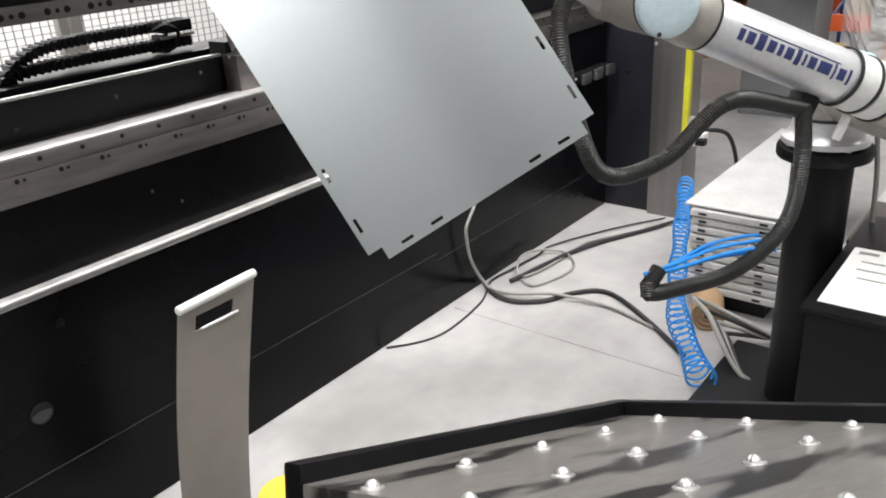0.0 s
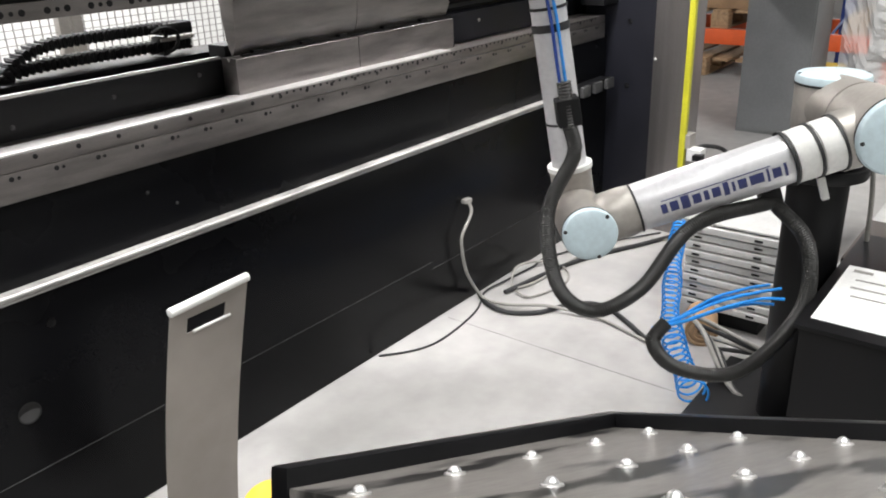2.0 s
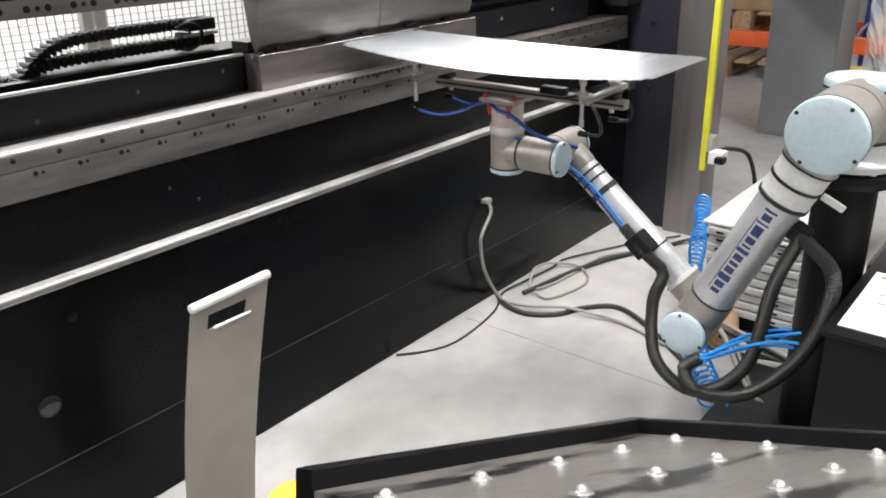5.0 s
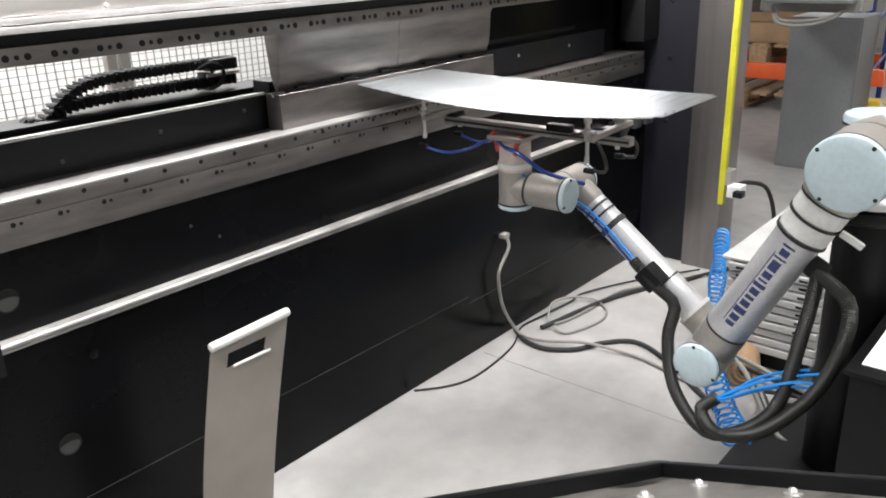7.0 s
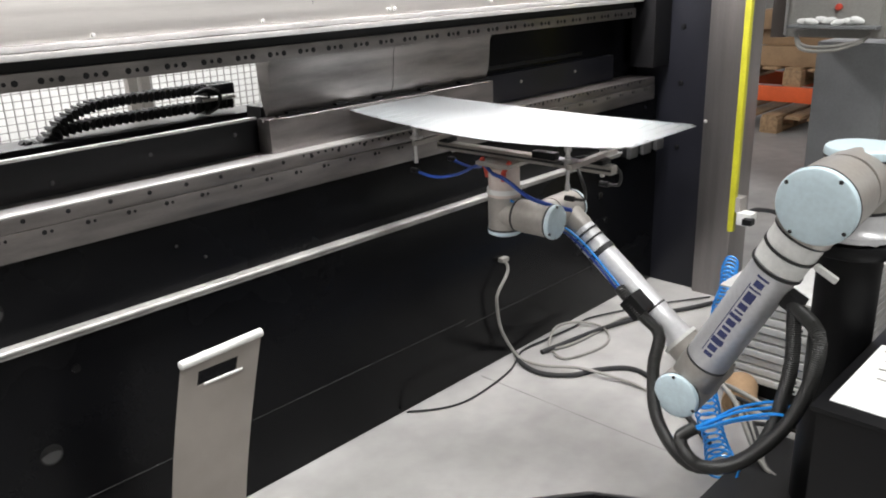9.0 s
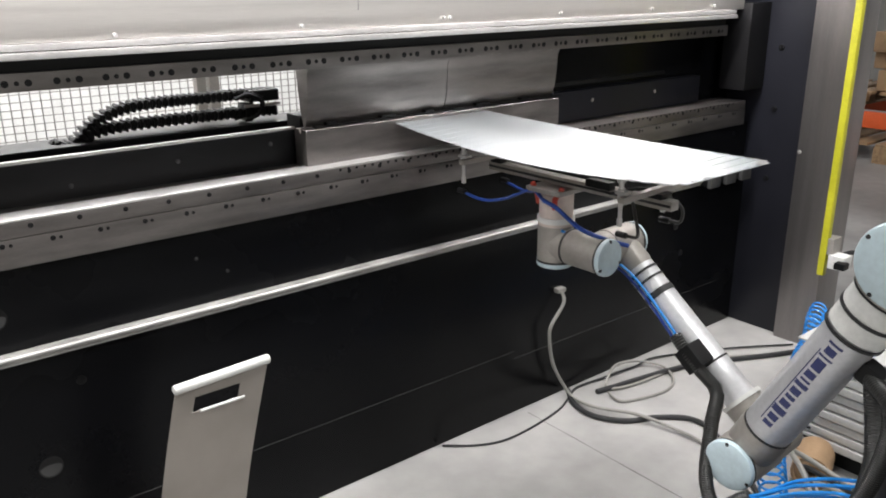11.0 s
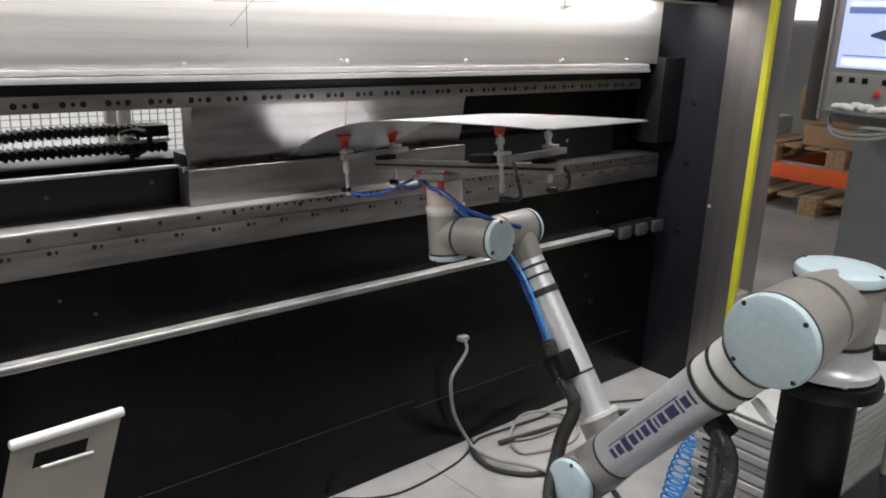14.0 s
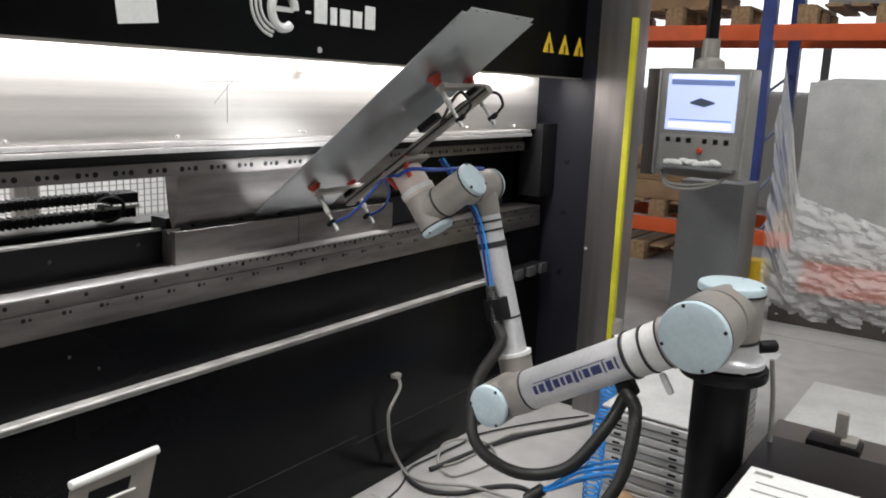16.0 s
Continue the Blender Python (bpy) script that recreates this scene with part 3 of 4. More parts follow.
def side_furniture():
    tr = thing("tray_stack", "stack of grey perforated trays with a flat plate on top", "trays")
    part("skid", box(B(), 3.40, 4.05, 0.76, 0.98, 0.0, 0.07, 0.006), M_MATTE, tr)
    for i in range(10):
        z = 0.072 + i * 0.0285
        t = part("tray", box(B(), 3.35 + 0.004 * (i % 3), 4.10, 0.72, 1.005, z, z + 0.022, 0.003), M_TRAY, tr)
        for k in range(2):
            part("slot", box(B(), 3.348 + 0.004 * (i % 3), 3.356, 0.765 + k * 0.19, 0.79 + k * 0.19, z + 0.007, z + 0.014), M_MATTE, t)
    part("cover_plate", box(B(), 3.36, 4.35, 0.70, 1.03, 0.358, 0.364, 0.001), M_TRAY, tr, "flat grey cover plate")
    cb = thing("control_cabinet", "low black steel cabinet beside the pedestal", "cabinet")
    part("body", box(B(), 2.54, 3.10, -0.45, 0.452, 0.0, 0.503, 0.006), M_MATTE, cb)
    part("top", box(B(), 2.53, 3.11, -0.46, 0.462, 0.504, 0.514, 0.003), M_BLACK, cb)
    pp = thing("paper_sheet", "white printed paper sheets lying on a black cabinet", "paper")
    part("page", box(B(), 2.57, 2.88, 0.06, 0.44, 0.5145, 0.5165), M_PAPER, pp)
    for k, (a, b) in enumerate(((0.385, 0.425), (0.30, 0.41), (0.33, 0.41), (0.27, 0.40))):
        part("print_bar", box(B(), 2.845 - k * 0.045, 2.852 - k * 0.045 + (0.008 if k == 0 else 0), a, b, 0.5168, 0.5172), M_CABLE, pp)
    br = thing("work_bench", "low bench with a dark brown worn top", "bench")
    part("top", box(B(), 3.12, 3.45, -0.35, 0.505, 0.405, 0.434, 0.004), M_BROWN, br)
    for x, y in ((3.14, 0.46), (3.41, 0.46), (3.14, -0.32), (3.41, -0.32)):
        part("leg", box(B(), x, x + 0.03, y, y + 0.03, 0.0, 0.404, 0.002), M_BLACK, br)
    hm = thing("clamp_tool", "dark steel clamp tool standing on a bench", "tool")
    part("foot", box(B(), 3.29, 3.37, 0.265, 0.40, 0.435, 0.457, 0.005), M_BLACK, hm)
    part("jaw", box(B(), 3.30, 3.36, 0.275, 0.315, 0.4575, 0.472, 0.004), M_CAST, hm)
    part("stem", box(B(), 3.318, 3.345, 0.305, 0.335, 0.4725, 0.54, 0.005), M_CAST, hm)
    wr = thing("spanner", "bright steel spanner lying on a bench", "tool")
    part("shaft", box(B(), 3.15, 3.27, 0.205, 0.222, 0.4345, 0.441, 0.002), M_BRIGHT, wr)
    part("jaw", turned(B(), (3.145, 0.2135, 0.4345), (0, 0, 1), [(0, 0.008), (0, 0.021), (0.008, 0.021), (0.008, 0.008), (0, 0.008)], 20), M_BRIGHT, wr)
    sh = thing("sheet_stack", "stack of pale sheet metal blanks on a low pallet", "sheet stack")
    part("pallet", box(B(), 3.52, 4.5, -0.6, 0.58, 0.0, 0.12, 0.006), M_WOOD, sh)
    for i in range(5):
        part("blank", box(B(), 3.50 + 0.008 * (i % 2), 4.52, -0.62, 0.60 - 0.006 * (i % 3), 0.121 + i * 0.022, 0.140 + i * 0.022, 0.002), M_TRAY, sh)


side_furniture()


def cables():
    def cable(name, label, pts, r, material, n=70):
        return single(name, swept(B(), spline(pts, n), r, 8), material, label, "cable")
    c = thing("plugged_cable", "grey cable plugged into the press bed and lying on the floor", "cable")
    part("plug", box(B(), 3.070, 3.104, 1.668, 1.692, 0.372, 0.386, 0.003), M_CABLE, c)
    part("lead", swept(B(), spline([(3.087, 1.672, 0.378), (3.085, 1.66, 0.34), (3.035, 1.66, 0.28), (3.026, 1.66, 0.24), (3.046, 1.66, 0.14), (3.095, 1.65, 0.045), (3.107, 1.61, 0.012), (3.105, 1.52, 0.02), (3.166, 1.40, 0.024), (3.202, 1.264, 0.012), (3.20, 1.18, 0.008), (3.15, 1.02, 0.008)], 90), 0.0055, 8), M_CABLE, c)
    cable("coiled_cable", "thin grey cable lying in a loop on the floor", [(4.0, 1.33, 0.007), (3.77, 1.476, 0.007), (3.65, 1.54, 0.007), (3.485, 1.546, 0.007), (3.318, 1.563, 0.007), (3.25, 1.598, 0.012), (3.345, 1.655, 0.030), (3.42, 1.655, 0.030), (3.485, 1.625, 0.022), (3.515, 1.565, 0.014), (3.475, 1.495, 0.007), (3.38, 1.463, 0.006), (3.225, 1.506, 0.006), (3.222, 1.57, 0.014)], 0.0048, M_CABLE, 110)
    cable("floor_cable", "thin dark cable running from under the press", [(2.60, 1.675, 0.006), (2.68, 1.615, 0.004), (2.764, 1.582, 0.004), (2.886, 1.583, 0.004), (3.02, 1.604, 0.004), (3.10, 1.635, 0.005), (3.177, 1.668, 0.006), (3.30, 1.655, 0.008), (3.45, 1.640, 0.008), (3.57, 1.638, 0.008), (3.84, 1.512, 0.008), (4.05, 1.38, 0.008)], 0.0036, M_RING)
    cable("black_hose", "black hose lying along the floor", [(3.136, 1.67, 0.009), (3.082, 1.59, 0.009), (3.074, 1.50, 0.009), (3.131, 1.416, 0.009), (3.22, 1.37, 0.009), (3.294, 1.295, 0.009), (3.275, 1.20, 0.009), (3.16, 1.03, 0.009), (3.04, 0.88, 0.009)], 0.0085, M_RING)
    cable("power_cable", "black power cable on the floor by the side post", [(3.2, 1.60, 0.01), (3.6, 1.52, 0.01), (3.95, 1.36, 0.01), (4.25, 1.24, 0.02), (4.42, 1.22, 0.12), (4.36, 1.24, 0.30), (4.22, 1.28, 0.36), (4.12, 1.30, 0.36)], 0.009, M_RING)
    sk = thing("wall_socket", "white plastic junction box on the side post", "socket")
    part("body", box(B(), 4.05, 4.11, 1.24, 1.298, 0.335, 0.385, 0.006), M_WHITE, sk)
    part("plug", box(B(), 4.02, 4.06, 1.225, 1.262, 0.348, 0.372, 0.004), M_MATTE, sk)
    part("bracket", box(B(), 4.06, 4.12, 1.29, 1.336, 0.38, 0.44, 0.004), M_CAST, sk)
    # coiled blue air hose from the post to the floor
    n = 1260
    ctrl = even(spline([(3.98, 1.27, 0.205), (3.72, 1.175, 0.165), (3.40, 1.055, 0.115), (3.16, 0.955, 0.075), (2.99, 0.84, 0.05), (2.88, 0.765, 0.045)], 600), n)
    pts = []
    for i, p in enumerate(ctrl):
        d = (ctrl[min(i + 1, n)] - ctrl[max(i - 1, 0)]).normalized()
        s = d.cross(Vector((0, 0, 1))).normalized()
        up = s.cross(d)
        r = 0.024 + 0.012 * (i / n) ** 2 + 0.004 * math.sin(i / 47)
        ang = i * 2 * math.pi / 31
        pts.append(p + r * (math.cos(ang) * s + math.sin(ang) * up) + Vector((0, 0, 0.004)))
    single("coiled_air_hose", swept(B(), pts, 0.0034, 6), M_TUBE, "bright blue coiled air hose hanging down to the floor", "air hose")
    rl = thing("cardboard_roll", "brown cardboard roll lying on the floor", "cardboard")
    part("tube", turned(B(), (3.34, 0.925, 0.052), (-0.93, -0.36, 0), [(0, 0.012), (0, 0.05), (0.12, 0.05), (0.12, 0.043), (0.116, 0.040), (0.12, 0.034), (0.12, 0.026), (0.115, 0.022), (0.12, 0.016), (0.12, 0.012), (0, 0.012)], 28), M_CARD, rl)
    for k in range(4):
        cable("pedestal_cable", "grey cable looped on the floor behind the pedestal", [(3.25, 0.70 - 0.02 * k, 0.02), (3.16, 0.80 + 0.03 * k, 0.05 + 0.03 * k), (3.06, 0.76 + 0.02 * k, 0.09 + 0.02 * k), (2.98, 0.68, 0.03), (3.02, 0.60 - 0.03 * k, 0.022)], 0.007, M_CABLE if k % 2 else M_RING, 30)


cables()


# ---- far side of the hall ----
def console():
    ca = thing("tool_cabinet", "grey steel floor cabinet under the console", "cabinet")
    part("body", box(B(), 5.9, 6.25, 1.335, 1.72, 0.0, 0.872, 0.006), M_CAB, ca)
    part("door", box(B(), 5.893, 5.9, 1.345, 1.71, 0.02, 0.86, 0.002), M_CAB, ca)
    co = thing("operator_console", "beige operator console with lit screen hanging on a dark arm", "console")
    part("housing", box(B(), 5.42, 5.60, 1.228, 1.725, 0.935, 1.525, 0.012), M_CAB2, co)
    part("side_plate", box(B(), 5.43, 5.75, 1.726, 1.80, 0.93, 1.52, 0.006), M_BROWN, co, "dark side cover of the console")
    for y in (1.232, 1.712):
        part("edge_strip", box(B(), 5.410, 5.4195, y, y + 0.012, 0.945, 1.515, 0.002), M_BRIGHT, co, "bright edge strip")
    scr = part("screen", box(B(), 5.412, 5.421, 1.29, 1.672, 1.19, 1.492, 0.003), M_SCREEN, co, "lit pale blue screen")
    part("drawing", prism(5.408, 5.4115, [(1.405, 1.338), (1.462, 1.318), (1.54, 1.336), (1.535, 1.345), (1.482, 1.366), (1.405, 1.345)]), M_SCRDARK, scr, "dark part drawing on the screen")
    part("drawing_frame", box(B(), 5.409, 5.4112, 1.31, 1.65, 1.245, 1.25, 0.0005), M_SCRBAR, scr)
    part("menu_bar", box(B(), 5.408, 5.4115, 1.31, 1.65, 1.435, 1.462, 0.001), M_SCRBAR, scr)
    part("status_bar", box(B(), 5.408, 5.4115, 1.31, 1.65, 1.20, 1.232, 0.001), M_SCRWHITE, scr)
    part("title_bar", box(B(), 5.408, 5.4115, 1.31, 1.65, 1.468, 1.486, 0.001), M_SCRWHITE, scr)
    keys = part("key_panel", box(B(), 5.408, 5.42, 1.27, 1.69, 0.985, 1.165, 0.004), M_CAB2, co)
    for i in range(6):
        part("key", box(B(), 5.402, 5.409, 1.31 + i * 0.058 + (0.03 if i > 2 else 0), 1.335 + i * 0.058 + (0.03 if i > 2 else 0), 1.125, 1.150, 0.002), M_MATTE, keys)
    part("tray", box(B(), 5.33, 5.42, 1.26, 1.68, 0.985, 1.0, 0.004), M_CAB, co)
    glove = B()
    for k in range(7):
        turned(glove, (5.375 + 0.012 * math.sin(k * 2.1), 1.36 + 0.042 * k, 1.018 + 0.006 * math.cos(k * 1.7)), (0.2 * math.sin(k), 1, 0.25 * math.cos(k * 1.3)), [(-0.035, 0), (-0.03, 0.010), (-0.01, 0.017), (0.012, 0.018), (0.032, 0.011), (0.036, 0)], 10)
    part("tray_item", glove, M_WHITE, co, "crumpled white gloves on the console tray")
    part("knob", drum(B(), (5.405, 1.46, 1.085), (-1, 0, 0), 0, 0.02, 0.016, 0.003, 16), M_RED, co)
    for k in range(2):
        part("hand_cable", swept(B(), spline([(5.40, 1.66, 0.96), (5.36 - 0.02 * k, 1.60, 0.90 - 0.015 * k), (5.34, 1.46, 0.90 - 0.02 * k), (5.37, 1.34, 0.93 - 0.01 * k), (5.40, 1.30, 0.96)], 24), 0.009, 8), M_CABLE, co, "grey looped cable under the console")
    part("arm", drum(B(), (5.55, 1.50, 1.52), (0, 0, 1), 0.0, 1.3, 0.035, 0.004, 24), M_BLACK, co)
    part("swivel", turned(B(), (5.55, 1.50, 1.525), (0, 0, 1), [(0, 0), (0, 0.085), (0.04, 0.08), (0.06, 0.05), (0.16, 0.045), (0.16, 0)], 28), M_CAST, co)
    part("boom", box(B(), 4.45, 5.62, 1.45, 1.55, 2.82, 2.92, 0.008), M_BLACK, co)


console()


def rack():
    rk = thing("pallet_rack", "pallet rack with orange beams and dark blue uprights", "rack")
    for x in (7.6, 8.5):
        for y in (-1.2, 1.70, 4.6):
            part("upright", box(B(), x, x + 0.09, y, y + 0.10, 0, 3.6, 0.005), M_BLUE, rk, "dark blue perforated upright")
    for z in (0.24, 1.82, 3.0):
        for x in (7.6, 8.52):
            part("beam", box(B(), x - 0.012, x + 0.035, -1.1, 1.70, z, z + 0.12, 0.006), M_ORANGE, rk, "orange rack beam")
            part("beam", box(B(), x - 0.012, x + 0.035, 1.80, 4.6, z, z + 0.12, 0.006), M_ORANGE, rk, "orange rack beam")
    for k in range(9):
        part("brace", swept(B(), [(7.65, 1.75, 0.2 + 0.4 * k), (8.55, 1.75, 0.4 + 0.4 * k)], 0.012, 6), M_BLUE, rk)

    def pallet(x, y, z, turn=0):
        p = thing("pallet", "worn wooden pallet on the rack", "pallet", pose(x, y, z, 0, 0, turn), "pallets")
        for i in range(7):
            part("board", box(B(), -0.4, 0.4, -0.6 + i * 0.18, -0.48 + i * 0.18, 0.122, 0.144, 0.003), M_WOOD, p)
        for i in range(3):
            for j in range(3):
                part("block", box(B(), -0.4 + j * 0.35, -0.3 + j * 0.35, -0.6 + i * 0.53, -0.46 + i * 0.53, 0.022, 0.121, 0.003), M_WOOD, p)
            part("runner", box(B(), -0.4, 0.4, -0.6 + i * 0.53, -0.46 + i * 0.53, 0, 0.021, 0.002), M_WOOD, p)
        return p
    rnd = random.Random(4)
    for y in (-0.4, 0.95, 2.5, 3.75):
        pallet(8.02, y, 0.361)
        pallet(8.02, y, 1.941)
    pallet(7.9, 2.6, 0.0)
    for y, z, n in ((2.5, 0.506, 3), (3.75, 0.506, 2), (0.95, 0.506, 2), (2.5, 2.086, 2), (-0.4, 2.086, 3), (0.95, 2.086, 2), (3.75, 2.086, 2)):
        zz = z
        for i in range(n):
            h = rnd.uniform(0.12, 0.26)
            w = rnd.uniform(0.3, 0.5)
            dy = rnd.uniform(-0.08, 0.08)
            single("carton", box(B(), 7.68 + rnd.uniform(0, 0.08), 8.3, y + dy - w, y + dy + w, zz + 0.001, zz + h, 0.012), rnd.choice((M_CARD, M_CARD, M_CABLE, M_WHITE)), "cardboard box stacked on a pallet", "box", group="cartons on the rack")
            zz += h + 0.002


rack()


def wrapped_goods():
    """A tall grey panel load on a pallet, wrapped in crumpled film."""
    wg = thing("wrapped_load", "tall pale panels on a pallet half wrapped in crumpled clear film", "wrapped load")
    part("pallet", box(B(), 6.25, 7.05, 0.1, 1.20, 0.0, 0.14, 0.01), M_BROWN, wg, "dark wooden pallet")
    for i in range(4):
        part("panel", box(B(), 6.36 + i * 0.06, 6.41 + i * 0.06, 0.18, 1.14 - 0.03 * i, 0.142, 1.49 + 0.01 * i, 0.004), M_TRAY, wg, "tall pale grey panel")
    bm = B()
    ny, nz = 84, 76
    rows = []
    for j in range(nz + 1):
        row = []
        for i in range(ny + 1):
            u, w = i / ny, j / nz
            top = 0.62 + 0.32 * abs(u - 0.45) + 0.75 * max(0, u - 0.86) / 0.14
            z = 0.05 + w * top
            fold = noise.noise(Vector((u * 9, w * 7, 1.3))) * 0.05 + noise.noise(Vector((u * 23, w * 19, 4.0))) * 0.03 + abs(noise.noise(Vector((u * 48, w * 41, 7.0)))) * 0.022
            row.append(bm.verts.new((6.24 - 0.08 * math.sin(math.pi * w) + fold, 0.08 + 1.18 * u + 0.03 * noise.noise(Vector((w * 6, u * 4, 2))), z)))
        rows.append(row)
    for a, b in zip(rows, rows[1:]):
        for i in range(ny):
            bm.faces.new((a[i], a[i + 1], b[i + 1], b[i]))
    film = part("film", bm, M_FILM_G, wg, "crumpled clear plastic film")
    part("red_goods", box(B(), 6.31, 6.345, 0.30, 1.05, 0.20, 0.40, 0.02), M_ORANGE, wg)
    yb = thing("yellow_guard", "yellow rack protection post on the floor", "post")
    part("body", box(B(), 6.35, 6.50, 1.27, 1.43, 0.0, 0.35, 0.02), M_YELLOW2, yb)


M_FILM_G = bpy.data.materials.new("clear_film")
M_FILM_G.use_nodes = True
_nt = M_FILM_G.node_tree
_b = _nt.nodes["Principled BSDF"]
_b.inputs["Base Color"].default_value = (0.9, 0.9, 0.9, 1)
_b.inputs["Roughness"].default_value = 0.12
_b.inputs["Alpha"].default_value = 0.38
wrapped_goods()


# ---- robot ----
# seconds, then the turn of the shoulder, upper arm, forearm, first and second wrist, and tool, in degrees
JOINTS = [
    (0, 234.0, -203.7, 150.6, 204.1, 27.9, -86.8),
    (0.5, 229.9, -191.5, 148.4, 170.2, 44.5, -63.6),
    (1, 227.3, -181.8, 131.7, 171.3, 56.0, -54.1),
    (1.5, 223.3, -169.8, 111.5, 172.5, 62.4, -45.1),
    (2, 219.4, -160.6, 99.0, 173.6, 68.7, -36.1),
    (2.5, 217.1, -155.2, 96.8, 174.8, 75.1, -27.1),
    (3, 205.8, -144.9, 107.4, 175.7, 81.5, -18.1),
    (3.5, 196.9, -133.0, 117.1, 176.6, 87.9, -9.0),
    (4, 188.2, -118.4, 129.0, 176.6, 89.3, 0),
    (4.5, 182.0, -111.7, 134.8, 178.2, 89.3, 0),
    (5.2, 182.3, -117.4, 140.6, 179.6, 89.3, 0),
    (7, 182.3, -118.1, 141.5, 179.7, 89.3, 0),
    (12.5, 182.3, -118.1, 141.5, 179.7, 89.3, 0),
    (13, 184.2, -118.3, 141.2, 180.8, 89.2, 0),
    (13.5, 186.0, -122.3, 132.8, 181.8, 89.2, 0),
    (14, 184.3, -129.6, 125.9, 187.6, 89.5, 0),
    (14.5, 184.8, -134.8, 115.9, 198.0, 89.3, 0),
    (15, 184.6, -141.2, 109.9, 207.4, 89.0, 0),
    (15.5, 184.0, -148.3, 105.5, 214.1, 89.3, 0),
    (16, 182.1, -149.3, 106.2, 216.9, 88.9, 0),
]

ROOT = Vector((2.950, 0.549, 0.7343))
ZUP = Vector((0, 0, 1))


def between(rows, t):
    """Values of a table at t seconds, by a smooth curve."""
    if t <= rows[0][0]:
        return list(rows[0][1:])
    if t >= rows[-1][0]:
        return list(rows[-1][1:])
    k = max(i for i, r in enumerate(rows) if r[0] <= t)
    k = min(k, len(rows) - 2)
    a, b = rows[k], rows[k + 1]
    p, q = rows[max(k - 1, 0)], rows[min(k + 2, len(rows) - 1)]
    h = b[0] - a[0]
    u = (t - a[0]) / h
    out = []
    for i in range(1, len(a)):
        ma = (b[i] - p[i]) / (b[0] - p[0]) if k > 0 else (b[i] - a[i]) / h
        mb = (q[i] - a[i]) / (q[0] - a[0]) if k + 2 < len(rows) else (b[i] - a[i]) / h
        if (a[i] - p[i]) * (b[i] - a[i]) <= 0:
            ma = 0
        if (b[i] - a[i]) * (q[i] - b[i]) <= 0:
            mb = 0
        out.append((2 * u ** 3 - 3 * u ** 2 + 1) * a[i] + (u ** 3 - 2 * u ** 2 + u) * h * ma + (3 * u ** 2 - 2 * u ** 3) * b[i] + (u ** 3 - u ** 2) * h * mb)
    return out


def frame_of(o, x, y):
    z = x.cross(y)
    return Matrix(((x.x, y.x, z.x, o.x), (x.y, y.y, z.y, o.y), (x.z, y.z, z.z, o.z), (0, 0, 0, 1)))


def joints_at(t):
    """The frames of all links at t seconds, in the robot's own space."""
    a, b, c, e, f, g = (radians(v) for v in between(JOINTS, t))
    n = Vector((math.cos(a), math.sin(a), 0))
    h = Vector((-math.sin(a), math.cos(a), 0))
    d1, d2, w = (math.cos(v) * h + math.sin(v) * ZUP for v in (b, c, e))
    m = w.cross(n)
    k = math.cos(f) * n + math.sin(f) * m
    s0 = Vector((0, 0, 0.1273))
    s2 = s0 + 0.2209 * n
    el = s2 + 0.612 * d1
    fo = el - 0.1719 * n
    w1 = fo + 0.5723 * d2
    w1c = w1 + 0.1149 * n
    w2c = w1c + 0.1157 * w
    u = math.cos(g) * w + math.sin(g) * k.cross(w)
    return {"shoulder": frame_of(s0, n, h), "upper_arm": frame_of(s2, n, d1), "forearm": frame_of(fo, n, d2),
            "first_wrist": frame_of(w1c, n, w), "second_wrist": frame_of(w2c, w, k), "gripper": frame_of(w2c, u, k.cross(u)), "k": k, "u": u}


robot = thing("industrial_robot", "six-axis robot arm of silver tubes with pale blue joint caps", "robot", Matrix.Translation(ROOT))
LINK = {}
ex, ey, ez = Vector((1, 0, 0)), Vector((0, 1, 0)), Vector((0, 0, 1))


def cap(parent, p, axis, r, bolts=4, thick=0.016):
    p, axis = Vector(p), Vector(axis).normalized()
    c = part("joint_cap", turned(B(), p, axis, [(0, r), (thick * 0.5, r), (thick * 0.85, r * 0.965), (thick, r * 0.90), (thick + 0.0012, r * 0.5), (thick + 0.0015, 0)], 48), M_CAP, parent, "pale blue round joint cap")
    side = axis.orthogonal().normalized()
    up = axis.cross(side)
    for k in range(bolts):
        q = 2 * math.pi * (k + 0.4) / bolts
        part("cap_screw", drum(B(), p + 0.9 * r * (math.cos(q) * side + math.sin(q) * up), axis, thick * 0.7, thick * 1.05, 0.0045, 0.001, 10), M_RING, c)
    part("seal", turned(B(), p, axis, [(-0.004, r * 0.99), (-0.004, r * 1.008), (0.001, r * 1.008), (0.001, r * 0.99)], 48), M_RING, c)


